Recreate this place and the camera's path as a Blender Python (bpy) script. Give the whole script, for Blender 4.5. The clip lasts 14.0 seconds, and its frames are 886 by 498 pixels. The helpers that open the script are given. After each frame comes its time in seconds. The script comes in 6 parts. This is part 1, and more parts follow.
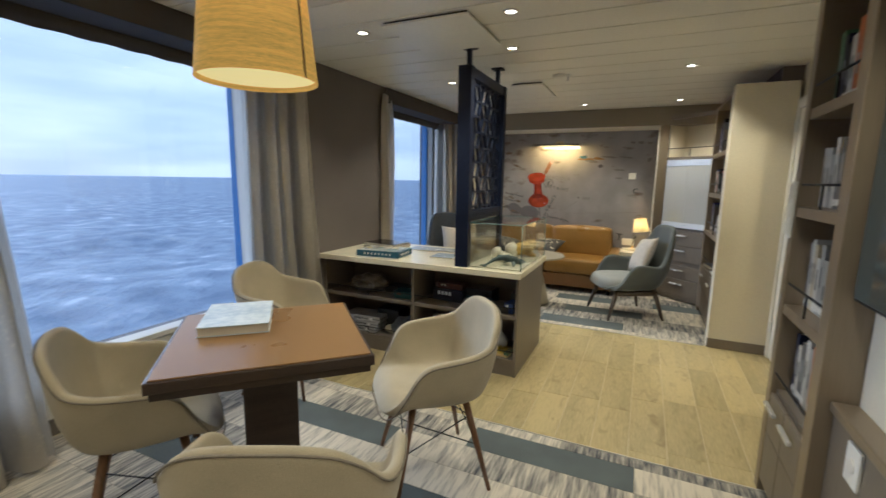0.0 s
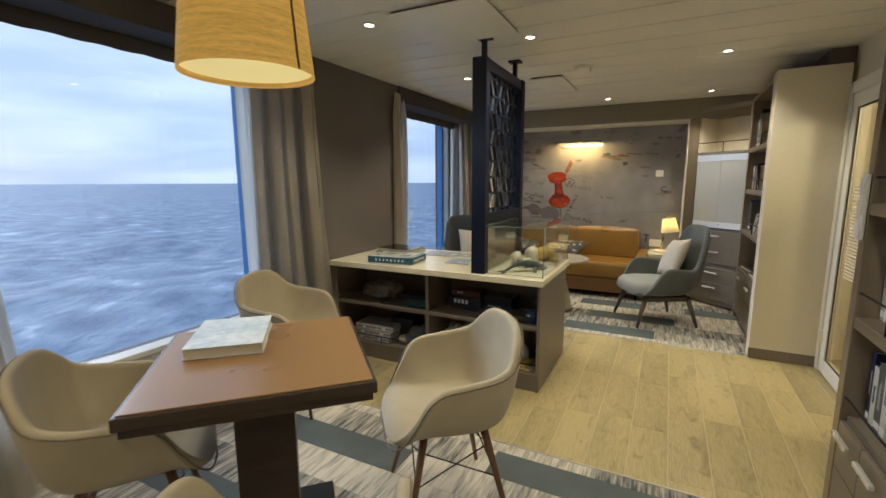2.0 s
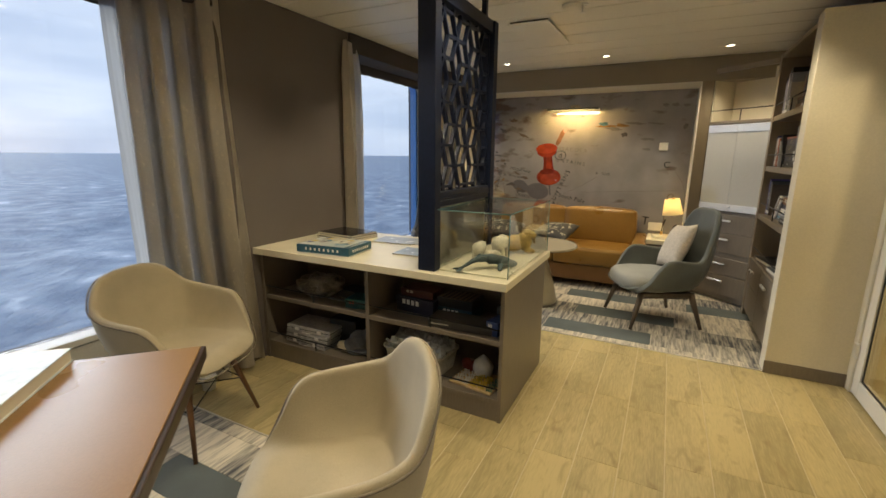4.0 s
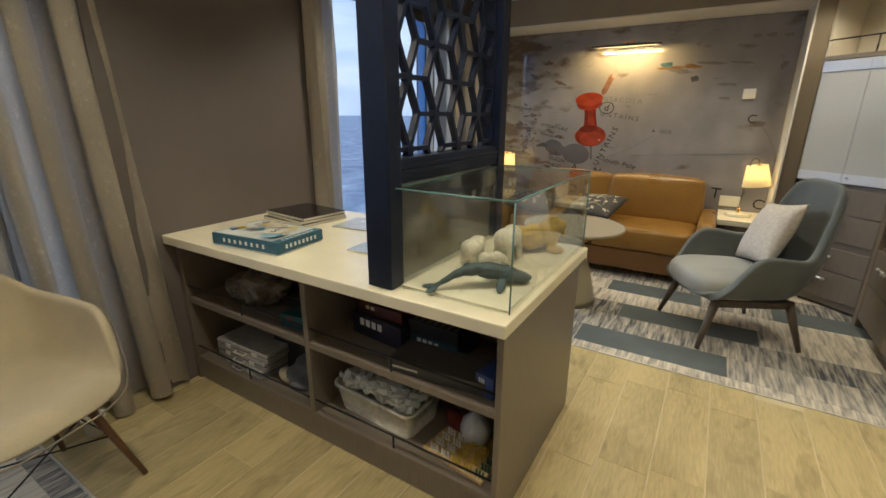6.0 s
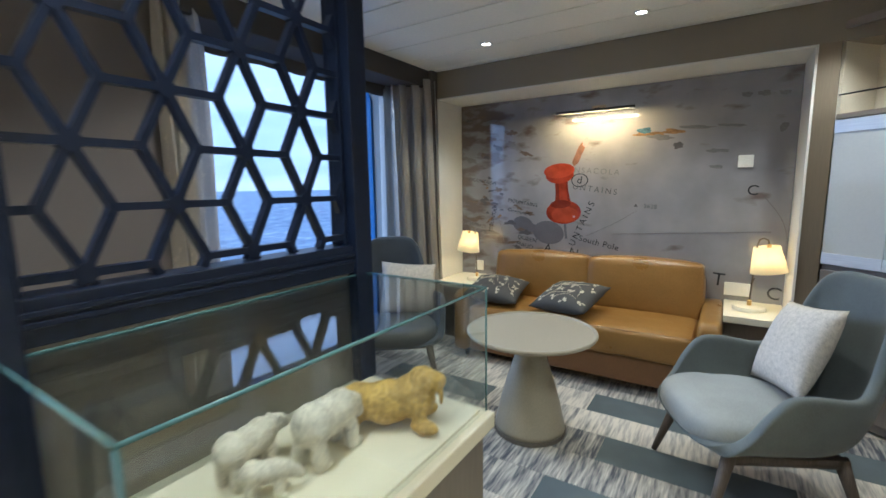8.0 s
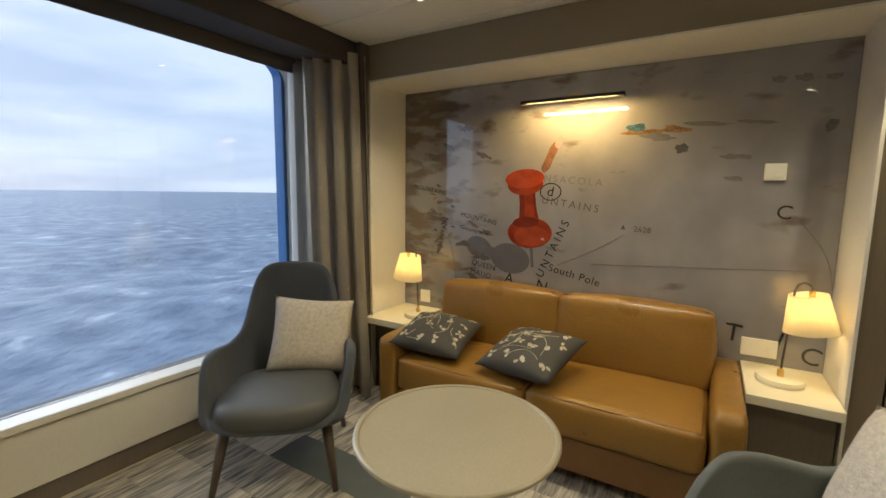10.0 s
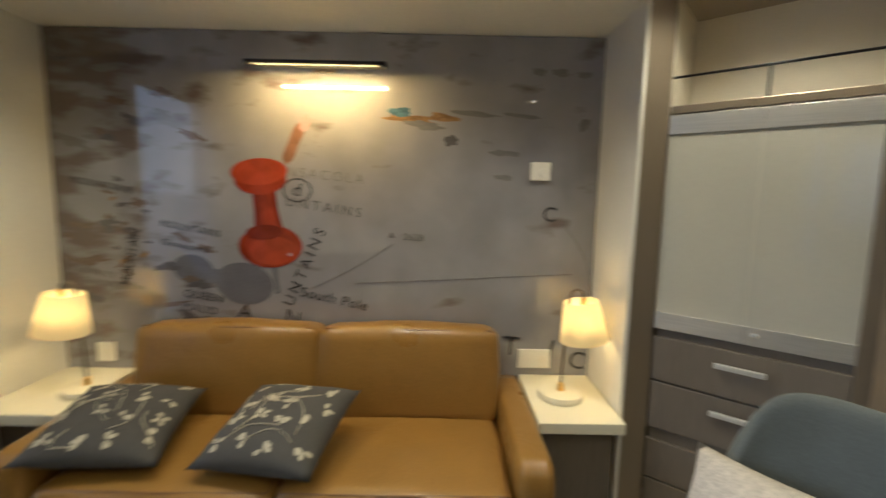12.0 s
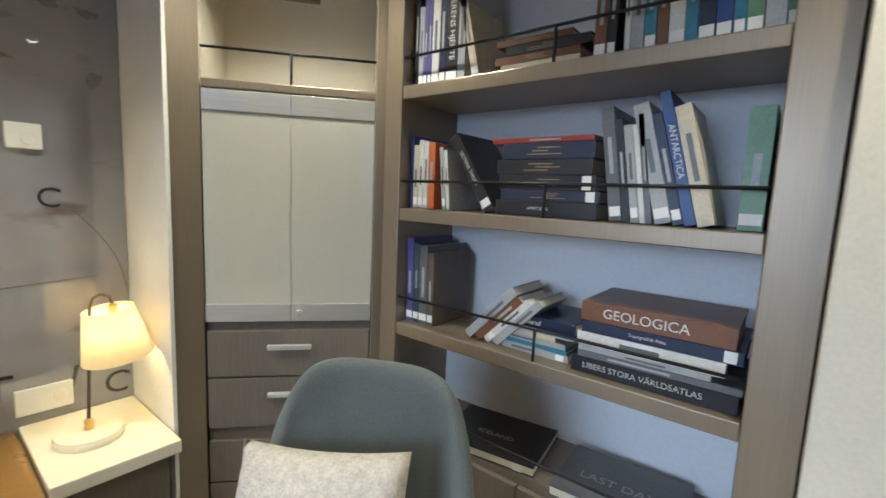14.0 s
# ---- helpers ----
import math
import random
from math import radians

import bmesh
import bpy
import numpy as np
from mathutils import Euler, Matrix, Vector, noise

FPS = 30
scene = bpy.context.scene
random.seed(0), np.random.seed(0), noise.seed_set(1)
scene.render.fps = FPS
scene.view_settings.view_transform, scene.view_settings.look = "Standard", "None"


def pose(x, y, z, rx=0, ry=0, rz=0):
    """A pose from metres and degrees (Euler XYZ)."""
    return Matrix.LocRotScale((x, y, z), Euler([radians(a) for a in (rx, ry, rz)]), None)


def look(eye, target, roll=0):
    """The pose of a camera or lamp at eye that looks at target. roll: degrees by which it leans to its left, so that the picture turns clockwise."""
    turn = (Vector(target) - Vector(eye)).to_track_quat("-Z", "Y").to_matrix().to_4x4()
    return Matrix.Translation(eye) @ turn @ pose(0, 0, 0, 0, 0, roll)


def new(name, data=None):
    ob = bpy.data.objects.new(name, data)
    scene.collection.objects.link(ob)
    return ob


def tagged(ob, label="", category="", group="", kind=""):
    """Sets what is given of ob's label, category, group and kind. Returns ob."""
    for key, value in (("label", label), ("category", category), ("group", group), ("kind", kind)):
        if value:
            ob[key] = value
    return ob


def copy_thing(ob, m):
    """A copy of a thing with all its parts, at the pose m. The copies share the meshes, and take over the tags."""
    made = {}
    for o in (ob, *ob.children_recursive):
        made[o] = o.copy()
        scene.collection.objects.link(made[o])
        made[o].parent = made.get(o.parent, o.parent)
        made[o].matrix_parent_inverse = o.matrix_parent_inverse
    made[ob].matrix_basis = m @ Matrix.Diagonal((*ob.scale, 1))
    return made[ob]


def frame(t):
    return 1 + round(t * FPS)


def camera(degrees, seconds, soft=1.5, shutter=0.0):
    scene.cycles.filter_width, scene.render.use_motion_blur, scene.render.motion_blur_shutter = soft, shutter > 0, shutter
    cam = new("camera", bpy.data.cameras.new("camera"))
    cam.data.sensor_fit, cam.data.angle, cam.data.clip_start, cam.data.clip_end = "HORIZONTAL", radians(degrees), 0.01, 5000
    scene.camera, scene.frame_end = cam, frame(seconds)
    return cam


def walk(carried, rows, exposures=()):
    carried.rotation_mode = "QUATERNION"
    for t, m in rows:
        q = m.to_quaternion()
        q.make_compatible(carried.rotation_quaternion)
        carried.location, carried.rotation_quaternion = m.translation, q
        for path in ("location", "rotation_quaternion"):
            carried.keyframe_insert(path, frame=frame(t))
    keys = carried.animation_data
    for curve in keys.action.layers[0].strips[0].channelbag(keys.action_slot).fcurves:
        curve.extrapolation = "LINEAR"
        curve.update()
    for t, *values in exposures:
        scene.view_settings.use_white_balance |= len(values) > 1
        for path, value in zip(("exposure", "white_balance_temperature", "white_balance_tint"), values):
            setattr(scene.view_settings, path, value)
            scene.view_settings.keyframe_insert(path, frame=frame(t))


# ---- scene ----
cam = camera(90.6, 14.0, shutter=0.5)
PATH = [
    (0, (-0.022, -0.087, 1.387), (-0.842, 1.71, 1.075), 0.9),
    (0.5, (-0.02, -0.105, 1.39), (-1.007, 1.606, 1.077), 0.8),
    (1, (0.007, -0.087, 1.381), (-1.025, 1.599, 1.08), 0.2),
    (1.5, (0.004, -0.008, 1.368), (-0.989, 1.703, 1.074), -0.1),
    (2, (-0.086, 0.113, 1.381), (-0.985, 1.873, 1.077), -0.2),
    (2.5, (-0.119, 0.257, 1.369), (-0.974, 2.038, 1.058), -0.0),
    (3, (-0.101, 0.453, 1.364), (-0.952, 2.232, 1.031), 0.3),
    (3.2, (-0.09, 0.534, 1.367), (-0.945, 2.309, 1.019), 0.4),
    (5.5, (-0.279, 1.535, 1.313), (-1.24, 3.198, 0.757), 0.4),
    (6, (-0.339, 1.78, 1.299), (-1.338, 3.41, 0.714), 0.3),
    (6.5, (-0.37, 1.955, 1.292), (-1.443, 3.543, 0.722), -0.1),
    (7, (-0.304, 2.14, 1.31), (-1.44, 3.708, 0.81), -0.4),
    (7.5, (-0.246, 2.4, 1.312), (-1.371, 4.01, 0.932), -0.4),
    (8, (-0.284, 2.666, 1.328), (-1.36, 4.328, 1.049), -0.8),
    (10.3, (-0.511, 3.72, 1.348), (-1.511, 5.435, 1.109), 1.5),
    (10.5, (-0.541, 3.791, 1.322), (-1.499, 5.533, 1.101), 1.8),
    (11, (-0.528, 3.995, 1.343), (-1.38, 5.788, 1.101), 1.8),
    (11.5, (-0.538, 4.166, 1.338), (-1.145, 6.057, 1.098), 1.6),
    (12, (-0.643, 4.259, 1.35), (-0.629, 6.245, 1.115), 1.1),
    (12.5, (-0.584, 4.348, 1.33), (0.049, 6.233, 1.114), 1.0),
    (13, (-0.531, 4.358, 1.329), (0.611, 5.986, 1.116), 1.7),
    (13.5, (-0.493, 4.34, 1.335), (0.937, 5.722, 1.126), 2.3),
    (14, (-0.473, 4.333, 1.344), (1.085, 5.564, 1.1), 2.5),
]
LIGHT = [(0.0, 0.12, 5350, 9), (1.5, 0.08, 5450, 8), (3.0, 0.0, 6500, 9), (5.5, 0.0, 6300, 10), (6.5, 0.17, 4980, 9), (7.5, 0.27, 4650, 10), (8.2, 0.35, 4550, 9), (10.3, 0.0, 6550, 8), (10.95, 0.0, 6950, 10), (11.5, 0.0, 6500, 10), (12.3, 0.05, 4950, 7), (13.0, 0.42, 4520, 7), (14.0, 0.53, 5100, 8)]
walk(cam, [(t, look(eye, target, roll)) for t, eye, target, roll in PATH], LIGHT)

# ---------------------------------------------------------------- world, sun, exposure
world = bpy.data.worlds.new("overcast_sky")
scene.world = world
world.use_nodes = True
wn, wl = world.node_tree.nodes, world.node_tree.links
wn.clear()
w_out, w_bg = wn.new("ShaderNodeOutputWorld"), wn.new("ShaderNodeBackground")
w_sky = wn.new("ShaderNodeTexSky")
w_sky.sky_type, w_sky.sun_disc = "NISHITA", False
w_sky.sun_elevation, w_sky.sun_rotation = radians(17), radians(-85)
w_co, w_map = wn.new("ShaderNodeTexCoord"), wn.new("ShaderNodeMapping")
w_map.inputs["Scale"].default_value = (1.6, 1.6, 9.0)
w_noise, w_ramp = wn.new("ShaderNodeTexNoise"), wn.new("ShaderNodeValToRGB")
w_noise.inputs["Scale"].default_value, w_noise.inputs["Detail"].default_value = 1.7, 7
w_noise.inputs["Roughness"].default_value = 0.5
w_ramp.color_ramp.elements[0].position, w_ramp.color_ramp.elements[0].color = 0.34, (0.41, 0.51, 0.69, 1)
w_ramp.color_ramp.elements[1].position, w_ramp.color_ramp.elements[1].color = 0.64, (0.61, 0.69, 0.83, 1)
w_dim, w_mix = wn.new("ShaderNodeVectorMath"), wn.new("ShaderNodeMix")
w_dim.operation = "SCALE"
w_dim.inputs["Scale"].default_value = 0.10
w_mix.data_type = "RGBA"
w_mix.inputs["Factor"].default_value = 0.96
wl.new(w_co.outputs["Generated"], w_map.inputs["Vector"])
wl.new(w_map.outputs["Vector"], w_noise.inputs["Vector"])
wl.new(w_noise.outputs["Fac"], w_ramp.inputs["Fac"])
wl.new(w_sky.outputs["Color"], w_dim.inputs[0])
wl.new(w_dim.outputs["Vector"], w_mix.inputs["A"])
wl.new(w_ramp.outputs["Color"], w_mix.inputs["B"])
wl.new(w_mix.outputs["Result"], w_bg.inputs["Color"])
wl.new(w_bg.outputs["Background"], w_out.inputs["Surface"])
w_bg.inputs["Strength"].default_value = 1.35

sun = new("sun", bpy.data.lights.new("sun", "SUN"))
sun.data.energy, sun.data.angle, sun.data.color = 2.0, radians(38), (0.92, 0.96, 1.0)
sun.matrix_world = look((-20, 4.5, 6.2), (0, 3.0, 0))

WARM = (1.0, 0.83, 0.54)
AMBER = (1.0, 0.72, 0.32)


def spot(name, at, watts, size=120, radius=0.04, target=None):
    ob = new(name, bpy.data.lights.new(name, "SPOT"))
    ob.data.energy, ob.data.color, ob.data.spot_size, ob.data.spot_blend = watts, WARM, radians(size), 0.6
    ob.data.shadow_soft_size = radius
    ob.matrix_world = look(at, target or (at[0], at[1] + 0.001, 0))
    return ob


def glow(name, at, watts, radius=0.03, tint=WARM):
    ob = new(name, bpy.data.lights.new(name, "POINT"))
    ob.data.energy, ob.data.color, ob.data.shadow_soft_size = watts, tint, radius
    ob.location = at
    return ob


CEIL = 2.285
DOWNLIGHTS = [(-1.70, 2.34), (-0.755, 2.345), (-1.74, 3.84), (0.22, 3.92), (-0.93, 2.99), (-1.72, 5.46), (-0.755, 5.47), (0.235, 5.47),
              (-1.7, 0.0), (-0.75, -0.9), (0.3, -0.4), (0.3, 1.1)]
for dx, dy in DOWNLIGHTS:
    spot("downlight_beam", (dx, dy, CEIL - 0.02), 36)
glow("pendant_bulb", (-1.53, 1.30, 1.98), 14, 0.05)
glow("table_lamp_bulb", (-0.042, 6.02, 0.87), 1.7, 0.03, AMBER)
glow("table_lamp_bulb", (-2.173, 6.00, 0.87), 1.7, 0.03, AMBER)
picture_beam = new("picture_light_beam", bpy.data.lights.new("picture_light_beam", "AREA"))
picture_beam.data.shape, picture_beam.data.size, picture_beam.data.size_y = "RECTANGLE", 0.5, 0.02
picture_beam.data.energy, picture_beam.data.color = 6.5, (1.0, 0.64, 0.20)
picture_beam.matrix_world = look((-1.16, 6.085, 1.862), (-1.16, 6.26, 1.70))
glow("corridor_lamp", (1.75, 3.3, 2.0), 34, 0.1)


# ---------------------------------------------------------------- materials
def mat(name, col, rough=0.6, metal=0.0, var=0.14, scale=4.0, fine=90.0, bump=0.08, tone=None, stretch=(1, 1, 1), sheen=0.0, coat=0.0, spec=0.5, per_object=0.0):
    """Two scales of noise: broad tone changes and fine grain, the grain also as relief."""
    m = bpy.data.materials.new(name)
    m.use_nodes = True
    n, l = m.node_tree.nodes, m.node_tree.links
    b = n["Principled BSDF"]
    b.inputs["Metallic"].default_value = metal
    b.inputs["Specular IOR Level"].default_value = spec
    b.inputs["Sheen Weight"].default_value = sheen
    b.inputs["Coat Weight"].default_value = coat
    co, mp = n.new("ShaderNodeTexCoord"), n.new("ShaderNodeMapping")
    mp.inputs["Scale"].default_value = stretch
    l.new(co.outputs["Object"], mp.inputs["Vector"])
    big, small = n.new("ShaderNodeTexNoise"), n.new("ShaderNodeTexNoise")
    for t, s in ((big, scale), (small, fine)):
        t.inputs["Scale"].default_value, t.inputs["Detail"].default_value = s, 4
        l.new(mp.outputs["Vector"], t.inputs["Vector"])
    add = n.new("ShaderNodeMath")
    add.operation = "ADD"
    l.new(big.outputs["Fac"], add.inputs[0])
    l.new(small.outputs["Fac"], add.inputs[1])
    src = add.outputs[0]
    if per_object:
        info, mul, a2 = n.new("ShaderNodeObjectInfo"), n.new("ShaderNodeMath"), n.new("ShaderNodeMath")
        mul.operation, a2.operation = "MULTIPLY_ADD", "ADD"
        mul.inputs[1].default_value, mul.inputs[2].default_value = per_object, -per_object / 2
        l.new(info.outputs["Random"], mul.inputs[0])
        l.new(mul.outputs[0], a2.inputs[0])
        l.new(src, a2.inputs[1])
        src = a2.outputs[0]
    ramp = n.new("ShaderNodeValToRGB")
    half = n.new("ShaderNodeMath")
    half.operation = "MULTIPLY"
    half.inputs[1].default_value = 0.5
    l.new(src, half.inputs[0])
    l.new(half.outputs[0], ramp.inputs["Fac"])
    dark = tone or tuple(c * (1 - 2 * var) for c in col)
    light = tuple(min(1, c * (1 + var)) for c in col)
    e = ramp.color_ramp.elements
    e[0].position, e[0].color = 0.33, (*dark, 1)
    e[1].position, e[1].color = 0.62, (*light, 1)
    l.new(ramp.outputs["Color"], b.inputs["Base Color"])
    r = n.new("ShaderNodeMapRange")
    r.inputs["To Min"].default_value, r.inputs["To Max"].default_value = max(0.02, rough - 0.08), min(1, rough + 0.08)
    l.new(big.outputs["Fac"], r.inputs["Value"])
    l.new(r.outputs["Result"], b.inputs["Roughness"])
    if bump:
        bp = n.new("ShaderNodeBump")
        bp.inputs["Strength"].default_value, bp.inputs["Distance"].default_value = bump, 0.004
        l.new(small.outputs["Fac"], bp.inputs["Height"])
        l.new(bp.outputs["Normal"], b.inputs["Normal"])
    return m


def emit(name, col, strength):
    m = bpy.data.materials.new(name)
    m.use_nodes = True
    b = m.node_tree.nodes["Principled BSDF"]
    b.inputs["Base Color"].default_value = (*col, 1)
    b.inputs["Emission Color"].default_value = (*col, 1)
    b.inputs["Emission Strength"].default_value = strength
    return m


def clear_glass(name, col=(1, 1, 1), rough=0.0, base=0.035):
    """A thin pane: mostly straight through, with a clear mirror gloss by Fresnel."""
    m = bpy.data.materials.new(name)
    m.use_nodes = True
    n, l = m.node_tree.nodes, m.node_tree.links
    n.clear()
    out, mix, fr = n.new("ShaderNodeOutputMaterial"), n.new("ShaderNodeMixShader"), n.new("ShaderNodeLayerWeight")
    power, lift = n.new("ShaderNodeMath"), n.new("ShaderNodeMath")
    power.operation, lift.operation = "POWER", "MULTIPLY_ADD"
    power.inputs[1].default_value, lift.inputs[1].default_value, lift.inputs[2].default_value = 4.0, 0.7, base
    tr, gl = n.new("ShaderNodeBsdfTransparent"), n.new("ShaderNodeBsdfGlossy")
    tr.inputs["Color"].default_value = (*col, 1)
    gl.inputs["Roughness"].default_value = rough
    l.new(fr.outputs["Facing"], power.inputs[0])
    l.new(power.outputs[0], lift.inputs[0])
    l.new(lift.outputs[0], mix.inputs[0])
    l.new(tr.outputs[0], mix.inputs[1])
    l.new(gl.outputs[0], mix.inputs[2])
    l.new(mix.outputs[0], out.inputs["Surface"])
    return m


WALL = mat("taupe_wall_cloth", (0.155, 0.134, 0.125), 0.75, var=0.08, scale=2, fine=260, bump=0.15)
# Lighter, yellower copy of WALL: the picture light's glow put into the colour.
BULK = mat("lamplit_taupe_bulkhead", (0.29, 0.25, 0.185), 0.6, var=0.06, scale=2, fine=200, bump=0.08)
DARK = mat("dark_blind_cloth", (0.06, 0.055, 0.055), 0.85, var=0.1, fine=300, bump=0.15)
CEILM = mat("ceiling_enamel", (0.84, 0.82, 0.76), 0.38, var=0.03, scale=1.5, fine=60, bump=0.01)
BRONZE = mat("bronze_laminate", (0.29, 0.235, 0.17), 0.36, metal=0.5, var=0.05, scale=3, fine=180, bump=0.03, stretch=(1, 1, 0.05))
BROWN = mat("brown_laminate", (0.195, 0.166, 0.135), 0.42, metal=0.1, var=0.08, scale=3, fine=150, bump=0.03, stretch=(1, 1, 0.1))
CREAM = mat("cream_paint", (0.72, 0.67, 0.55), 0.55, var=0.04, scale=1.5, fine=120, bump=0.03)
WHITE = mat("white_paint", (0.78, 0.76, 0.70), 0.4, var=0.03, scale=3, fine=80, bump=0.02)
STONE = mat("white_stone_top", (0.82, 0.77, 0.60), 0.22, var=0.03, scale=6, fine=220, bump=0.01)
BACKP = mat("shelf_back_paint", (0.74, 0.76, 0.79), 0.55, var=0.03, scale=2, fine=100, bump=0.02)
BLACK = mat("black_metal", (0.018, 0.02, 0.026), 0.4, metal=0.5, var=0.15, fine=120, bump=0.02)
NAVY = mat("blue_black_lacquer", (0.008, 0.013, 0.034), 0.42, spec=0.28, metal=0.0, var=0.15, scale=4, fine=60, bump=0.01)
STEEL = mat("brushed_steel", (0.78, 0.76, 0.72), 0.32, metal=0.7, var=0.06, scale=4, fine=160, bump=0.02, stretch=(0.05, 0.05, 1))
BRASS = mat("brass", (0.70, 0.48, 0.18), 0.3, metal=1.0, var=0.05)
CHROME = mat("satin_chrome", (0.80, 0.80, 0.79), 0.28, metal=0.6, var=0.03)
HULL = mat("blue_hull_paint", (0.10, 0.27, 0.62), 0.4, var=0.05, scale=3, fine=60)
OAK = mat("oak_plank", (0.49, 0.405, 0.21), 0.36, var=0.13, scale=2.2, fine=34, bump=0.05, stretch=(4, 0.45, 1), per_object=0.34)
on, ol = OAK.node_tree.nodes, OAK.node_tree.links
ob_ = on["Principled BSDF"]
osrc = ob_.inputs["Base Color"].links[0].from_socket
ogeo, oinf, oshift, omap, okno, othr, omix = (on.new("ShaderNode" + k) for k in ("NewGeometry", "ObjectInfo", "VectorMath", "Mapping", "TexNoise", "MapRange", "Mix"))
oshift.operation = "MULTIPLY_ADD"
oshift.inputs[1].default_value = (7.3, 13.1, 5.7)
ol.new(oinf.outputs["Random"], oshift.inputs[0])
ol.new(ogeo.outputs["Position"], oshift.inputs[2])
omap.inputs["Scale"].default_value = (3.0, 1.0, 1)
ol.new(oshift.outputs["Vector"], omap.inputs["Vector"])
okno.inputs["Scale"].default_value, okno.inputs["Detail"].default_value, okno.inputs["Distortion"].default_value = 4.5, 5, 1.2
ol.new(omap.outputs["Vector"], okno.inputs["Vector"])
othr.inputs["From Min"].default_value, othr.inputs["From Max"].default_value = 0.56, 0.76
othr.inputs["To Max"].default_value = 0.75
ol.new(okno.outputs["Fac"], othr.inputs["Value"])
omix.data_type = "RGBA"
omix.inputs["B"].default_value = (0.27, 0.20, 0.10, 1)
ol.new(othr.outputs["Result"], omix.inputs["Factor"])
ol.new(osrc, omix.inputs["A"])
ol.new(omix.outputs["Result"], ob_.inputs["Base Color"])
for told in [k for k in on if k.type == "TEX_COORD"]:
    for lk in list(told.outputs["Object"].links):
        ol.new(oshift.outputs["Vector"], lk.to_socket)
GROUT = mat("pale_grout", (0.62, 0.54, 0.35), 0.7, var=0.06)
RUG = mat("streaked_carpet", (0.60, 0.55, 0.46), 0.95, tone=(0.075, 0.08, 0.095), scale=2.4, fine=7.5, bump=0.4, stretch=(10, 1.0, 1), per_object=0.42)
TEAL = mat("grey_teal_carpet", (0.115, 0.135, 0.14), 0.95, var=0.12, scale=5, fine=220, bump=0.5)
FELT = mat("beige_wool_felt", (0.475, 0.415, 0.295), 0.9, var=0.07, scale=7, fine=320, bump=0.35, sheen=0.2)
PIPING = mat("dark_seam_cloth", (0.23, 0.20, 0.16), 0.8, var=0.1)
WALNUT = mat("walnut_leg", (0.17, 0.085, 0.04), 0.42, var=0.2, scale=5, fine=40, bump=0.05, stretch=(6, 6, 0.6))
ASH = mat("dark_ash_leg", (0.10, 0.075, 0.055), 0.5, var=0.2, scale=5, fine=40, bump=0.05, stretch=(6, 6, 0.6))
TABLE = mat("tan_leather_top", (0.345, 0.198, 0.080), 0.30, var=0.08, scale=2, fine=240, bump=0.05)
TABLE_EDGE = mat("dark_wood_edge", (0.045, 0.028, 0.02), 0.35, var=0.2, fine=50, stretch=(1, 1, 8))
LEATHER = mat("cognac_leather", (0.295, 0.16, 0.036), 0.30, var=0.1, scale=3.5, fine=170, bump=0.14)
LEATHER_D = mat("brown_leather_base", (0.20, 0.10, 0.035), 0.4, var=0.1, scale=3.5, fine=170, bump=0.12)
for hide in (LEATHER, LEATHER_D):
    kn, kl = hide.node_tree.nodes, hide.node_tree.links
    kb = kn["Principled BSDF"]
    ksrc = kb.inputs["Normal"].links[0].from_socket
    kco, kno, kbp = kn.new("ShaderNodeTexCoord"), kn.new("ShaderNodeTexNoise"), kn.new("ShaderNodeBump")
    kno.inputs["Scale"].default_value, kno.inputs["Detail"].default_value, kno.inputs["Distortion"].default_value = 6.0, 5, 1.4
    kbp.inputs["Strength"].default_value, kbp.inputs["Distance"].default_value = 0.22, 0.02
    kl.new(kco.outputs["Object"], kno.inputs["Vector"])
    kl.new(kno.outputs["Fac"], kbp.inputs["Height"])
    kl.new(ksrc, kbp.inputs["Normal"])
    kl.new(kbp.outputs["Normal"], kb.inputs["Normal"])
VELVET = mat("grey_green_velvet", (0.10, 0.112, 0.107), 0.75, var=0.14, scale=6, fine=240, bump=0.2, sheen=0.22)
VELVET_L = mat("pale_grey_velvet", (0.28, 0.288, 0.272), 0.75, var=0.12, scale=6, fine=240, bump=0.2, sheen=0.22)
SLATE = mat("slate_wool", (0.055, 0.064, 0.080), 0.85, var=0.12, scale=6, fine=300, bump=0.3, sheen=0.2)
SLATE_S = mat("grey_leather_seat", (0.085, 0.088, 0.088), 0.5, var=0.1, scale=6, fine=240, bump=0.15)
LINEN = mat("oat_linen", (0.56, 0.51, 0.44), 0.95, var=0.13, scale=60, fine=190, bump=1.0)
CURTAIN = mat("taupe_satin_curtain", (0.54, 0.485, 0.40), 0.36, metal=0.4, var=0.10, scale=5, fine=160, bump=0.5, sheen=0.3)
# Pale gold flecks mixed into the colour stand in for the satin's glints.
fn, fk = CURTAIN.node_tree.nodes, CURTAIN.node_tree.links
fb = fn["Principled BSDF"]
fsrc = fb.inputs["Base Color"].links[0].from_socket
fco, fmp, fno, fth, fmx = fn.new("ShaderNodeTexCoord"), fn.new("ShaderNodeMapping"), fn.new("ShaderNodeTexNoise"), fn.new("ShaderNodeMapRange"), fn.new("ShaderNodeMix")
fmp.inputs["Scale"].default_value = (1, 1, 0.6)
fno.inputs["Scale"].default_value, fno.inputs["Detail"].default_value, fno.inputs["Roughness"].default_value = 55, 6, 0.7
fth.inputs["From Min"].default_value, fth.inputs["From Max"].default_value = 0.57, 0.66
fmx.data_type = "RGBA"
fmx.inputs["B"].default_value = (0.78, 0.70, 0.55, 1)
fk.new(fco.outputs["Object"], fmp.inputs["Vector"])
fk.new(fmp.outputs["Vector"], fno.inputs["Vector"])
fk.new(fno.outputs["Fac"], fth.inputs["Value"])
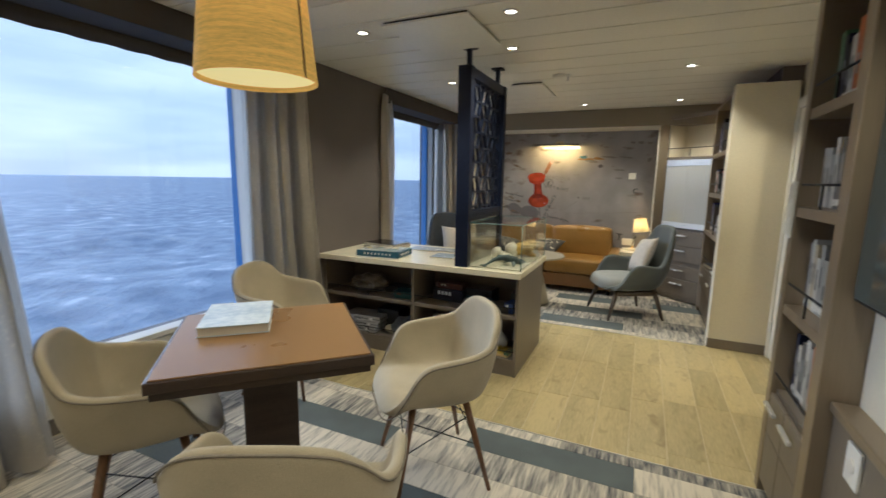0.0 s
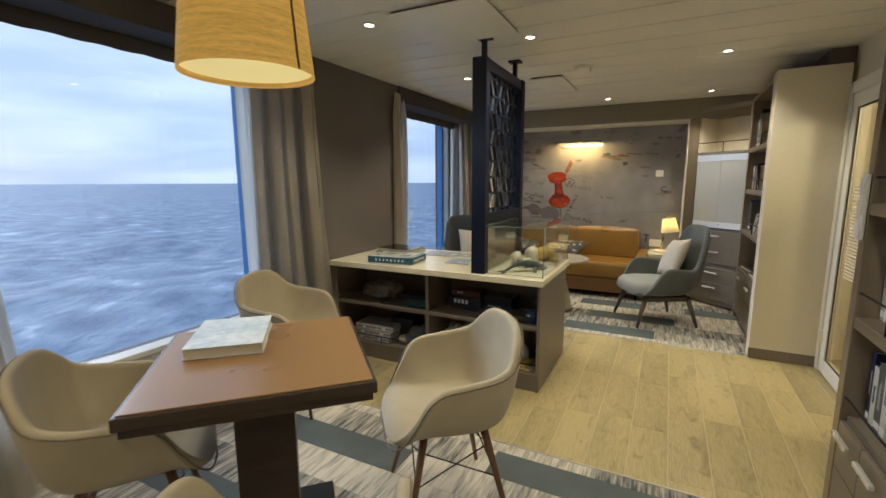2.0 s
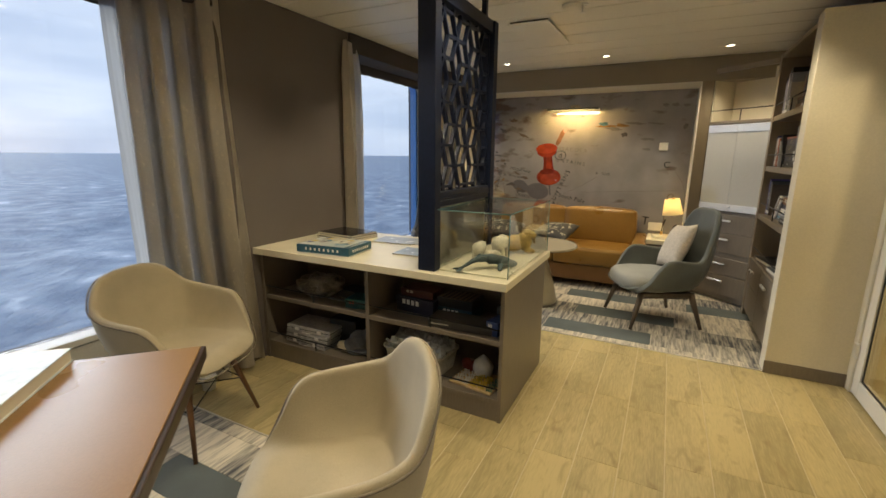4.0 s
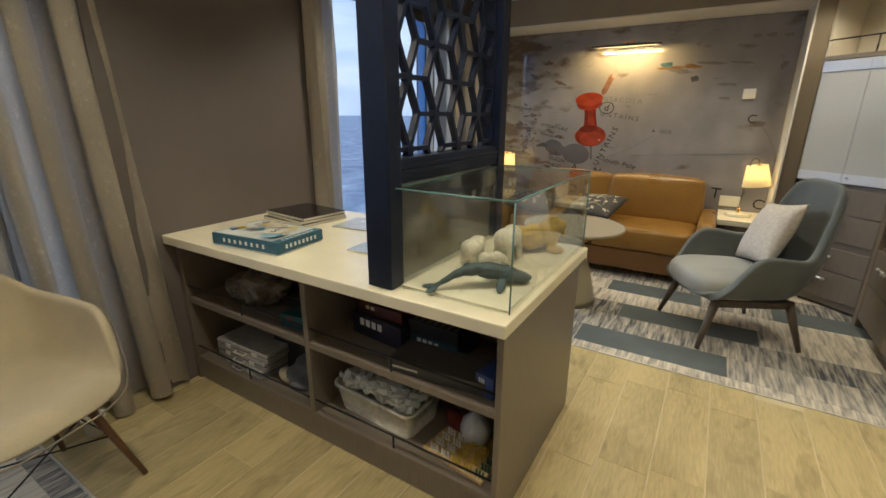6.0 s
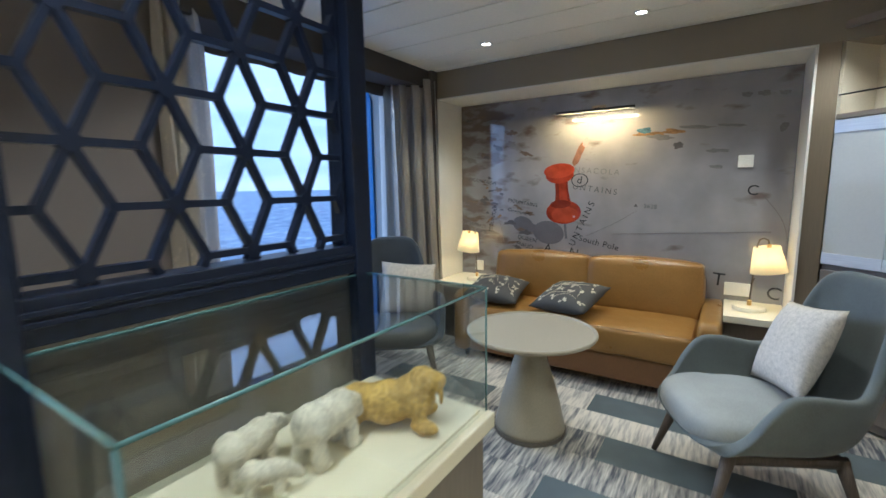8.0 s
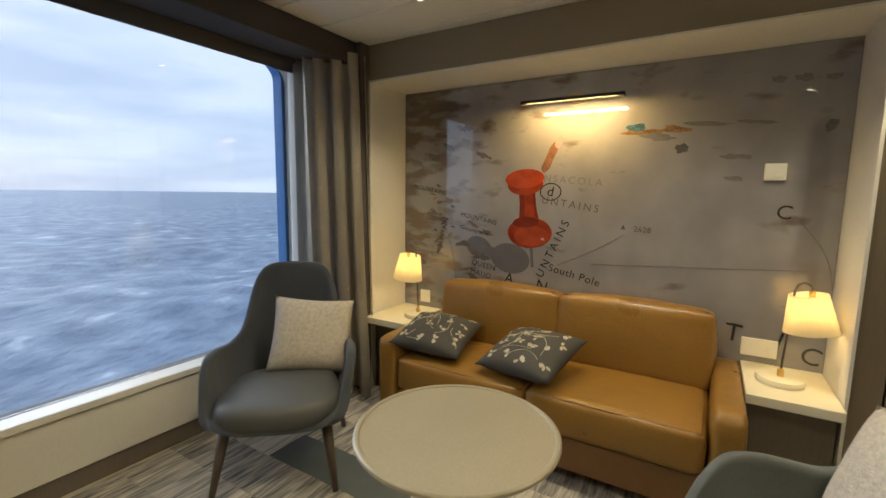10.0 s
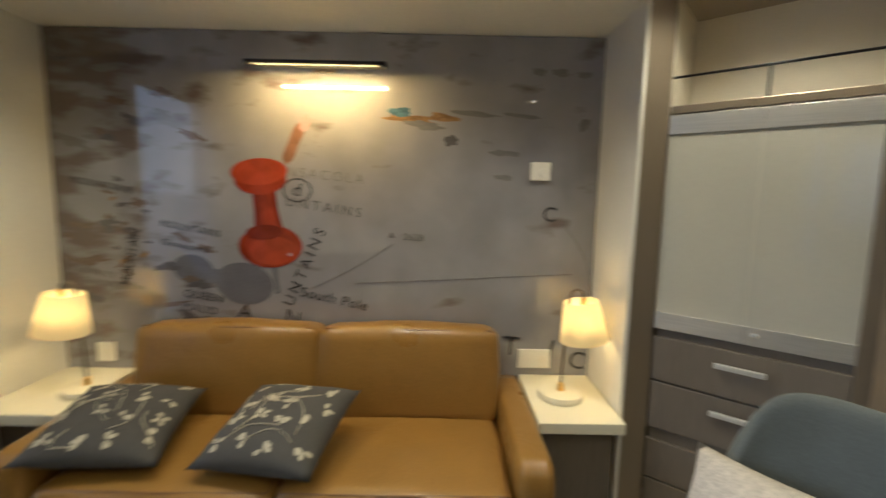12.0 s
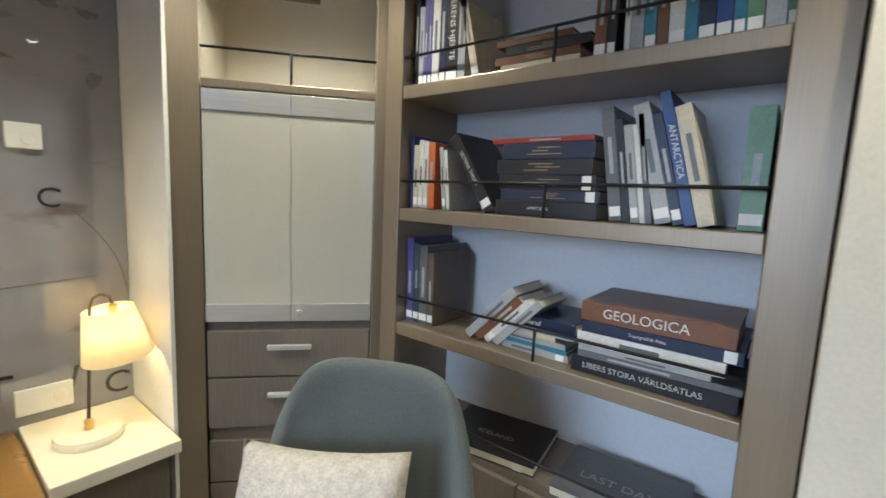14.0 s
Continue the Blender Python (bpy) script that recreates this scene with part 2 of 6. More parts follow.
fk.new(fth.outputs["Result"], fmx.inputs["Factor"])
fk.new(fsrc, fmx.inputs["A"])
fk.new(fmx.outputs["Result"], fb.inputs["Base Color"])
LINER = mat("grey_curtain_lining", (0.38, 0.39, 0.40), 0.7, var=0.08, fine=200, bump=0.1)
PAPER = mat("page_paper", (0.72, 0.68, 0.58), 0.9, var=0.06, scale=4, fine=300, stretch=(1, 1, 6))
STICKER = mat("white_label", (0.8, 0.8, 0.78), 0.6, var=0.03)
PLASTIC = mat("white_plastic", (0.78, 0.77, 0.73), 0.35, var=0.02)
SCREEN = mat("dark_glass_screen", (0.06, 0.085, 0.09), 0.1, var=0.05, bump=0.0, coat=0.5)
GLASS = clear_glass("window_glass", (0.97, 0.985, 1.0))
CASEG = clear_glass("display_glass", (0.975, 0.99, 0.987), 0.0, 0.05)
CASE_EDGE = mat("green_glass_edge", (0.13, 0.235, 0.25), 0.15, var=0.1, bump=0.0)
DOORG = clear_glass("door_glass", (0.9, 0.88, 0.8), 0.02)
BACKPANEL = mat("grey_green_glass_panel", (0.56, 0.545, 0.47), 0.04, var=0.02, scale=1, bump=0.0, coat=1.0, spec=0.8)
for pane in (BACKPANEL,):
    pb = pane.node_tree.nodes["Principled BSDF"]
    pane.node_tree.links.remove(pb.inputs["Roughness"].links[0])
    pb.inputs["Roughness"].default_value = 0.03
for cloth, share in ((CURTAIN, 0.42), (LINER, 0.6)):
    cn, cl = cloth.node_tree.nodes, cloth.node_tree.links
    tl, cm = cn.new("ShaderNodeBsdfTranslucent"), cn.new("ShaderNodeMixShader")
    tl.inputs["Color"].default_value = (0.74, 0.73, 0.70, 1)
    cm.inputs[0].default_value = share
    cl.new(cn["Principled BSDF"].outputs[0], cm.inputs[1])
    cl.new(tl.outputs[0], cm.inputs[2])
    cl.new(cm.outputs[0], cn["Material Output"].inputs["Surface"])
BULB = emit("lit_lens", (1.0, 0.86, 0.62), 9.0)
LED = emit("lit_strip", (1.0, 0.84, 0.52), 5.0)


def shade_mat(name, col, strength, weave, grain=0.05):
    """A lit lampshade: the cloth passes the bulb's light through and glows softly."""
    m = mat(name, col, 0.85, var=grain, scale=9, fine=70, bump=0.2, stretch=weave)
    n, l = m.node_tree.nodes, m.node_tree.links
    b = n["Principled BSDF"]
    src = b.inputs["Base Color"].links[0].from_socket
    l.new(src, b.inputs["Emission Color"])
    b.inputs["Emission Strength"].default_value = strength
    return m


def pass_light(m, col, share):
    """Lets light through the cloth."""
    n, l = m.node_tree.nodes, m.node_tree.links
    tl, mx = n.new("ShaderNodeBsdfTranslucent"), n.new("ShaderNodeMixShader")
    tl.inputs["Color"].default_value, mx.inputs[0].default_value = (*col, 1), share
    l.new(n["Principled BSDF"].outputs[0], mx.inputs[1])
    l.new(tl.outputs[0], mx.inputs[2])
    l.new(mx.outputs[0], n["Material Output"].inputs["Surface"])


SHADE = shade_mat("lit_cream_shade", (0.85, 0.69, 0.36), 0.34, (1, 1, 0.2))
pass_light(SHADE, (0.95, 0.87, 0.64), 0.42)
PENDANT = shade_mat("lit_wood_veneer_shade", (0.60, 0.335, 0.065), 0.56, (0.5, 0.5, 9), 0.17)


# ---------------------------------------------------------------- mesh helpers
def mesh_ob(name, bm, material, smooth=False):
    me = bpy.data.meshes.new(name)
    bm.normal_update()
    bm.to_mesh(me)
    bm.free()
    for mm in material if isinstance(material, (list, tuple)) else [material]:
        me.materials.append(mm)
    if smooth:
        for p in me.polygons:
            p.use_smooth = True
    return new(name, me)


def part(name, bm, material, parent, label="", smooth=False, at=None):
    ob = mesh_ob(name, bm, material, smooth)
    ob.parent = parent
    if at is not None:
        ob.matrix_local = at
    return tagged(ob, label)


def thing(name, m, label, category, group="", kind=""):
    ob = new(name)
    ob.empty_display_size = 0.1
    ob.matrix_world = m
    return tagged(ob, label, category, group, kind)


def solid(name, bm, material, label, category, group="", kind="", m=None, smooth=False):
    ob = mesh_ob(name, bm, material, smooth)
    if m is not None:
        ob.matrix_world = m
    return tagged(ob, label, category, group, kind)


def box(x0, x1, y0, y1, z0, z1, bevel=0.0, bm=None, segs=2):
    own = bm is None
    b = bmesh.new()
    bmesh.ops.create_cube(b, size=1)
    for v in b.verts:
        v.co = Vector((x0 + (v.co.x + 0.5) * (x1 - x0), y0 + (v.co.y + 0.5) * (y1 - y0), z0 + (v.co.z + 0.5) * (z1 - z0)))
    if bevel:
        bmesh.ops.bevel(b, geom=b.edges[:], offset=bevel, segments=segs, affect="EDGES", profile=0.5)
    if own:
        return b
    join(bm, b)
    return bm


def join(bm, other, m=None):
    """Adds other to bm and frees it."""
    if m is not None:
        other.transform(m)
    made = {v: bm.verts.new(v.co) for v in other.verts}
    for f in other.faces:
        bm.faces.new([made[v] for v in f.verts]).smooth = f.smooth
    other.free()
    return bm


def lathe(profile, segs=32, close=True):
    """Turns (radius, z) rows round z."""
    bm = bmesh.new()
    rings = [[bm.verts.new((r * math.cos(a), r * math.sin(a), z)) for a in [2 * math.pi * i / segs for i in range(segs)]] for r, z in profile]
    for a, b in zip(rings, rings[1:]):
        for i in range(segs):
            bm.faces.new((a[i], a[(i + 1) % segs], b[(i + 1) % segs], b[i]))
    if close:
        bm.faces.new(list(reversed(rings[0])))
        bm.faces.new(rings[-1])
    return bm


def rod(a, b, r0, r1=None, segs=10):
    """A tapered round bar from a to b."""
    r1 = r0 if r1 is None else r1
    a, b = Vector(a), Vector(b)
    bm = lathe([(r0, 0), (r1, (b - a).length)], segs)
    bm.transform(Matrix.Translation(a) @ (b - a).to_track_quat("Z", "Y").to_matrix().to_4x4())
    for f in bm.faces:
        f.smooth = len(f.verts) == 4
    return bm


def tube(points, r, segs=8, closed=False):
    """A round tube along points."""
    bm = bmesh.new()
    pts = [Vector(p) for p in points]
    n, rings = len(pts), []
    for i, p in enumerate(pts):
        before, after = (pts[i - 1], pts[(i + 1) % n]) if closed else (pts[max(i - 1, 0)], pts[min(i + 1, n - 1)])
        q = (after - before).to_track_quat("Z", "Y")
        rings.append([bm.verts.new(p + q @ Vector((r * math.cos(a), r * math.sin(a), 0))) for a in [2 * math.pi * k / segs for k in range(segs)]])
    for a, b in zip(rings, rings[1:] + rings[:1] if closed else rings[1:]):
        shift = min(range(segs), key=lambda s: (a[0].co - b[s].co).length)
        for k in range(segs):
            bm.faces.new((a[k], a[(k + 1) % segs], b[(k + 1 + shift) % segs], b[(k + shift) % segs])).smooth = True
    if not closed:
        bm.faces.new(list(reversed(rings[0])))
        bm.faces.new(rings[-1])
    return bm


def pad(w, d, h, r, puff=0.0, cuts=9):
    """A soft rounded block on z = 0, swollen in the middle of its faces."""
    bm = bmesh.new()
    bmesh.ops.create_cube(bm, size=2)
    bmesh.ops.subdivide_edges(bm, edges=bm.edges[:], cuts=cuts, use_grid_fill=True)
    half = Vector((w / 2, d / 2, h / 2))
    for v in bm.verts:
        u = v.co.copy()
        p = Vector([u[i] * half[i] for i in range(3)])
        inner = Vector([max(-(half[i] - r), min(half[i] - r, p[i])) for i in range(3)])
        off = p - inner
        if off.length > 1e-6:
            p = inner + off.normalized() * r
        for i in range(3):
            if abs(u[i]) > 0.999:
                j, k = (i + 1) % 3, (i + 2) % 3
                p[i] += math.copysign(puff * (1 - u[j] ** 2) * (1 - u[k] ** 2), u[i])
        p += u * 0.0035 * noise.noise(p * 9 + Vector((w, d, h)) * 7)
        v.co = p + Vector((0, 0, h / 2))
    for f in bm.faces:
        f.smooth = True
    return bm


def pillow_bm(w, h, t, n=18):
    """A stuffed cushion standing on its edge, its face towards +y."""
    bm = bmesh.new()
    sides = []
    for s in (1, -1):
        grid = []
        for i in range(n + 1):
            row = []
            for j in range(n + 1):
                u, v = 2 * i / n - 1, 2 * j / n - 1
                pinch = 1 - 0.07 * (1 - u * u) * (v * v) , 1 - 0.07 * (1 - v * v) * (u * u)
                y = s * t / 2 * ((1 - abs(u) ** 2.6) * (1 - abs(v) ** 2.6)) ** 0.55
                y += 0.006 * noise.noise(Vector((u * 2.2, v * 2.2, s * 3.0))) * (1 - u * u) * (1 - v * v)
                row.append(bm.verts.new((u * w / 2 * pinch[1], y, (v * pinch[0] + 1) * h / 2)))
            grid.append(row)
        sides.append(grid)
        for i in range(n):
            for j in range(n):
                q = (grid[i][j], grid[i + 1][j], grid[i + 1][j + 1], grid[i][j + 1])
                bm.faces.new(q if s < 0 else tuple(reversed(q))).smooth = True
    bmesh.ops.remove_doubles(bm, verts=bm.verts[:], dist=0.0004)
    return bm


def text_bm(body, size, depth=0.0006, space=1.0):
    """Lettering in the built-in font, lying in x and y, centred."""
    cu = bpy.data.curves.new("lettering", "FONT")
    cu.body, cu.size, cu.extrude, cu.align_x, cu.align_y, cu.space_character = body, size, depth, "CENTER", "CENTER", space
    cu.resolution_u = 4
    tmp = bpy.data.objects.new("lettering", cu)
    me = bpy.data.meshes.new_from_object(tmp)
    bm = bmesh.new()
    bm.from_mesh(me)
    bpy.data.objects.remove(tmp)
    bpy.data.meshes.remove(me)
    return bm


def tub_bm(half, inner=0.76, dip=0.02, belly=0.14, steps=4, floor_rows=5, wall_rows=10, back_shift=0.0, swell=0.975):
    """A moulded bucket seat. half: the rim from the middle of the front round one side (+x) to the middle of the back."""
    loop = [Vector(p) for p in half] + [Vector((-x, y, z)) for x, y, z in reversed(half[1:-1])]
    n, rim = len(loop), []
    for i in range(n):
        p0, p1, p2, p3 = (loop[(i + k) % n] for k in (-1, 0, 1, 2))
        for k in range(steps):
            t = k / steps
            rim.append(0.5 * (2 * p1 + (p2 - p0) * t + (2 * p0 - 5 * p1 + 4 * p2 - p3) * t * t + (3 * p1 - p0 - 3 * p2 + p3) * t ** 3))
    bm, rings = bmesh.new(), []
    low = [Vector((p.x * inner, p.y * inner + back_shift * max(0.0, p.z), 0)) for p in rim]
    for k in range(1, floor_rows + 1):
        f = k / floor_rows
        rings.append([bm.verts.new((q.x * f, q.y * f, -dip * (1 - f * f))) for q in low])
    for k in range(1, wall_rows + 1):
        t, ring = k / wall_rows, []
        for p, q in zip(rim, low):
            c = Vector((p.x * swell, p.y * swell, max(p.z, 0) * belly))
            ring.append(bm.verts.new(q * (1 - t) ** 2 + c * 2 * t * (1 - t) + p * t * t))
        rings.append(ring)
    middle, n = bm.verts.new((0, 0, -dip)), len(rim)
    for i in range(n):
        bm.faces.new((middle, rings[0][i], rings[0][(i + 1) % n])).smooth = True
    for a, b in zip(rings, rings[1:]):
        for i in range(n):
            bm.faces.new((a[i], b[i], b[(i + 1) % n], a[(i + 1) % n])).smooth = True
    return bm, rim


def thicken(ob, t, offset=0.0):
    s = ob.modifiers.new("thickness", "SOLIDIFY")
    s.thickness, s.offset = t, offset
    return ob


# ---------------------------------------------------------------- the setting
def structure(name, bm, material, label, category):
    return solid(name, bm, material, label, category, kind="structure")


XL, XHULL, YB, YF = -2.45, -2.82, -2.6, 5.88
floor = structure("floor", box(-3.0, 3.0, YB - 0.2, 6.6, -0.2, -0.0022), GROUT, "subfloor with pale joints under oak planks", "floor")

# sea, one sheet out to the horizon
rings, segs = 190, 300
sea_v, sea_f = [], []
for i in range(rings):
    r = 0.4 + 4.0 * i / 8 if i < 8 else 4.4 * (4500 / 4.4) ** ((i - 8) / (rings - 9))
    for k in range(segs):
        a = 2 * math.pi * k / segs
        x, y = r * math.cos(a), r * math.sin(a)
        amp = 1.0 / (1 + r / 260)
        z = amp * (1.5 * noise.noise(Vector((x * 0.045, y * 0.036, 1.3))) + 1.0 * noise.noise(Vector((x * 0.13, y * 0.10, 4.1))) + 0.35 * noise.noise(Vector((x * 0.4, y * 0.33, 7.7))))
        sea_v.append((x, y, -9.5 + z))
for i in range(rings - 1):
    for k in range(segs):
        sea_f.append((i * segs + k, i * segs + (k + 1) % segs, (i + 1) * segs + (k + 1) % segs, (i + 1) * segs + k))
sea_me = bpy.data.meshes.new("water")
sea_me.from_pydata(sea_v, [], sea_f)
sea_me.polygons.foreach_set("use_smooth", [True] * len(sea_f))
SEA = bpy.data.materials.new("grey_blue_sea")
SEA.use_nodes = True
sn, sl = SEA.node_tree.nodes, SEA.node_tree.links
sb = sn["Principled BSDF"]
sb.inputs["Roughness"].default_value = 0.65
sb.inputs["Specular IOR Level"].default_value = 0.08
sco = sn.new("ShaderNodeTexCoord")
smap = sn.new("ShaderNodeMapping")
smap.inputs["Scale"].default_value = (1, 0.8, 1)
s1, s2, s3 = sn.new("ShaderNodeTexNoise"), sn.new("ShaderNodeTexNoise"), sn.new("ShaderNodeTexNoise")
sl.new(sco.outputs["Object"], smap.inputs["Vector"])
for t, sc, de in ((s1, 1.3, 8), (s2, 0.30, 10), (s3, 0.03, 5)):
    t.inputs["Scale"].default_value, t.inputs["Detail"].default_value = sc, de
    sl.new(smap.outputs["Vector"], t.inputs["Vector"])
sbump = sn.new("ShaderNodeBump")
sbump.inputs["Strength"].default_value, sbump.inputs["Distance"].default_value = 0.75, 0.7
sl.new(s1.outputs["Fac"], sbump.inputs["Height"])
sl.new(sbump.outputs["Normal"], sb.inputs["Normal"])
# Waves' light and dark painted into the colour; the top stops are whitecaps.
sramp = sn.new("ShaderNodeValToRGB")
e = sramp.color_ramp.elements
e[0].position, e[0].color = 0.37, (0.215, 0.265, 0.345, 1)
e[1].position, e[1].color = 0.60, (0.34, 0.40, 0.485, 1)
foam = e.new(0.665)
foam.color = (0.42, 0.47, 0.55, 1)
cap = e.new(0.70)
cap.color = (0.6, 0.65, 0.7, 1)
sswell = sn.new("ShaderNodeMapRange")
sswell.inputs["To Min"].default_value, sswell.inputs["To Max"].default_value = -0.10, 0.10
sadd = sn.new("ShaderNodeMath")
sl.new(s3.outputs["Fac"], sswell.inputs["Value"])
sl.new(s2.outputs["Fac"], sadd.inputs[0])
sl.new(sswell.outputs["Result"], sadd.inputs[1])
sl.new(sadd.outputs[0], sramp.inputs["Fac"])
sl.new(sramp.outputs["Color"], sb.inputs["Base Color"])
sea_me.materials.append(SEA)
tagged(new("water", sea_me), "choppy grey-blue open sea under cloud", "sea", kind="structure")

# ceiling: enamelled planks across the room with narrow grooves, one mesh
cb = box(-3.0, 3.0, YB - 0.2, 6.6, CEIL + 0.02, CEIL + 0.2)
yy = YB
while yy < 6.0:
    box(-2.95, 1.9, yy + 0.006, yy + 0.294, CEIL, CEIL + 0.019, 0.003, cb, 1)
    yy += 0.30
structure("ceiling", cb, CEILM, "cream enamelled ceiling planks with narrow grooves", "ceiling")

# window wall: hull with two large openings, a pier between, dark blind boxes above
W1, W2 = (0.62, 2.42), (3.98, 5.63)
SILL, HEAD = 0.37, 2.17
hull = bmesh.new()
for y0, y1 in ((YB - 0.2, W1[0]), (W1[1], W2[0]), (W2[1], 6.6)):
    box(XHULL - 0.2, XHULL, y0, y1, 0, CEIL, bm=hull)
for y0, y1 in (W1, W2):
    box(XHULL - 0.2, XHULL, y0, y1, -0.2, SILL, bm=hull)
    box(XHULL - 0.2, XHULL, y0, y1, HEAD, CEIL, bm=hull)
structure("wall_west", hull, WALL, "taupe cloth-covered hull wall with two window openings", "wall")
structure("wall_pier", box(XHULL + 0.002, XL, 2.62, 3.80, 0, CEIL - 0.002, 0.004), WALL, "dark taupe cloth-covered wall pier between windows", "wall")
structure("wall_pier_south", box(XHULL + 0.002, XL, YB, 0.30, 0, CEIL - 0.002, 0.004), WALL, "dark taupe cloth-covered wall pier", "wall")
structure("wall_pier_north", box(XHULL + 0.002, -2.40, 5.80, 6.5, 0, CEIL - 0.002), WALL, "dark taupe wall return beside the sofa niche", "wall")


def rounded_frame(y0, y1, z0, z1, w, r, x0, x1):
    """A rectangular ring with rounded corners, standing in y and z."""
    bm = bmesh.new()

    def loop(i, x):
        out = []
        for cy, cz, a0 in ((y1 - r, z1 - r, 0), (y0 + r, z1 - r, 90), (y0 + r, z0 + r, 180), (y1 - r, z0 + r, 270)):
            for k in range(7):
                a = radians(a0 + 15 * k)
                rr = r + i
                out.append(bm.verts.new((x, cy + rr * math.cos(a), cz + rr * math.sin(a))))
        return out
    a, b, c, d = loop(0, x0), loop(w, x0), loop(w, x1), loop(0, x1)
    for p, q in ((a, b), (b, c), (c, d), (d, a)):
        for k in range(len(p)):
            j = (k + 1) % len(p)
            bm.faces.new((p[k], p[j], q[j], q[k]))
    bmesh.ops.recalc_face_normals(bm, faces=bm.faces[:])
    return bm


def window(name, y0, y1):
    win = thing(name, pose(XHULL, (y0 + y1) / 2, SILL), "large ship's window with rounded corners and blue outer frame", "window", kind="structure")
    inv = win.matrix_world.inverted()

    def put(nm, bm, m, label=""):
        bm.transform(inv)
        return part(nm, bm, m, win, label)
    put("window_frame", rounded_frame(y0 + 0.03, y1 - 0.03, SILL + 0.03, HEAD - 0.03, 0.045, 0.10, XHULL - 0.06, XHULL + 0.012), WHITE, "white enamelled inner frame")
    put("outer_frame", rounded_frame(y0 + 0.045, y1 - 0.05, SILL + 0.0, HEAD - 0.01, 0.06, 0.10, XHULL - 0.145, XHULL - 0.065), HULL, "blue painted outer frame")
    pane = put("pane", box(XHULL - 0.085, XHULL - 0.075, y0 + 0.03, y1 - 0.03, SILL + 0.03, HEAD - 0.03), GLASS)
    pane.visible_shadow = False
    put("window_sill", box(XHULL + 0.004, XHULL + 0.05, y0 - 0.08, y1 + 0.08, SILL - 0.005, SILL + 0.03, 0.006), WHITE, "white sill rail")
    put("sill_panel", box(XHULL + 0.004, XHULL + 0.035, y0 - 0.08, y1 + 0.08, 0.10, SILL - 0.012, 0.004), WHITE, "cream panel under the window")
    return win


window("window_1", *W1)
window("window_2", *W2)
for y0, y1 in ((0.30, 2.62), (3.80, 5.80)):
    structure("blind_box", box(XHULL + 0.002, XL + 0.02, y0 + 0.002, y1 - 0.002, 2.14, CEIL - 0.002, 0.005), DARK, "dark cloth blind box over the window", "blind box")
    bl = bmesh.new()
    n = 40
    rows = []
    for i in range(n + 1):
        yv = y0 + 0.01 + (y1 - y0 - 0.02) * i / n
        sag = 0.035 * math.sin(math.pi * i / n) * 0.6 + 0.006 * math.sin(i * 1.7)
        rows.append([bl.verts.new((XHULL + 0.13 + 0.02 * math.sin(z * 40), yv, z0)) for z, z0 in ((0, 2.18), (0.04, 2.13), (0.08, 2.10 + sag * 0.5), (0.12, 2.065 + sag * 0.5))])
    for a, b in zip(rows, rows[1:]):
        for k in range(3):
            bl.faces.new((a[k], a[k + 1], b[k + 1], b[k])).smooth = True
    thicken(solid("roman_blind", bl, DARK, "raised dark roman blind with a soft hem", "blind"), 0.02)
    structure("baseboard", box(XHULL + 0.004, XHULL + 0.022, y0, y1, 0, 0.095, 0.003), BROWN, "dark brown skirting under the window", "baseboard")

# back wall, near right wall, door wall, corridor
structure("wall_south", box(-3.0, 3.0, YB - 0.2, YB, 0, CEIL), CREAM, "plain cream end wall", "wall")
structure("wall_east_near", box(0.90, 1.1, YB, 2.24, 0, CEIL), CREAM, "cream wall behind the bookcase and screen", "wall")
dw = bmesh.new()
box(1.0, 1.1, 4.16, 6.6, 0, CEIL, bm=dw)
box(1.0, 1.1, 2.244, 2.9, 0, CEIL, bm=dw)
box(1.0, 1.1, 2.9, 4.16, 2.03, CEIL, bm=dw)
structure("wall_east", dw, CREAM, "cream wall with a glazed door opening", "wall")
structure("corridor_wall", box(2.4, 2.5, 1.6, 5.4, 0, CEIL), CREAM, "warm lit corridor wall beyond the glass door", "wall")
structure("corridor_wall_end", box(1.1, 2.4, 1.5, 1.6, 0, CEIL), CREAM, "corridor end wall", "wall")
structure("corridor_wall_far", box(1.1, 2.4, 5.3, 5.4, 0, CEIL), CREAM, "corridor end wall", "wall")

# niche wall at the far end
nw = bmesh.new()
NL, NR, NT, NY = -2.39, 0.068, 2.055, 6.275
box(-3.0, 1.0, NY, NY + 0.2, 0, CEIL, bm=nw)
structure("wall_north", nw, WALL, "taupe wall behind the mural", "wall")
structure("bulkhead", box(-2.82, 1.0, YF, NY - 0.002, NT + 0.012, CEIL - 0.002), BULK, "dark taupe bulkhead above the sofa niche", "wall")
niche = thing("niche_lining", pose(-1.16, YF, 0), "cream painted lining round the sofa niche", "niche", kind="structure")
inv = niche.matrix_world.inverted()
for nm, bm in (("jamb", box(NL - 0.012, NL, YF - 0.006, NY, 0.0, NT + 0.01)), ("jamb", box(NR, NR + 0.012, YF - 0.006, NY, 0.0, NT + 0.01)), ("head", box(NL, NR, YF - 0.006, NY, NT, NT + 0.01))):
    bm.transform(inv)
    part(nm, bm, WHITE, niche)

# cream end panel of the far bookcase
panel = thing("end_panel", pose(0.76, 4.2, 0), "tall cream end panel of the bookcase with dark skirting", "panel", kind="structure")
inv = panel.matrix_world.inverted()
for nm, bm, m in (("board", box(0.556, 0.972, 4.138, 4.268, 0.0, 2.165, 0.004), CREAM), ("baseboard", box(0.553, 0.972, 4.130, 4.137, 0.002, 0.085, 0.002), BROWN)):
    bm.transform(inv)
    part(nm, bm, m, panel)
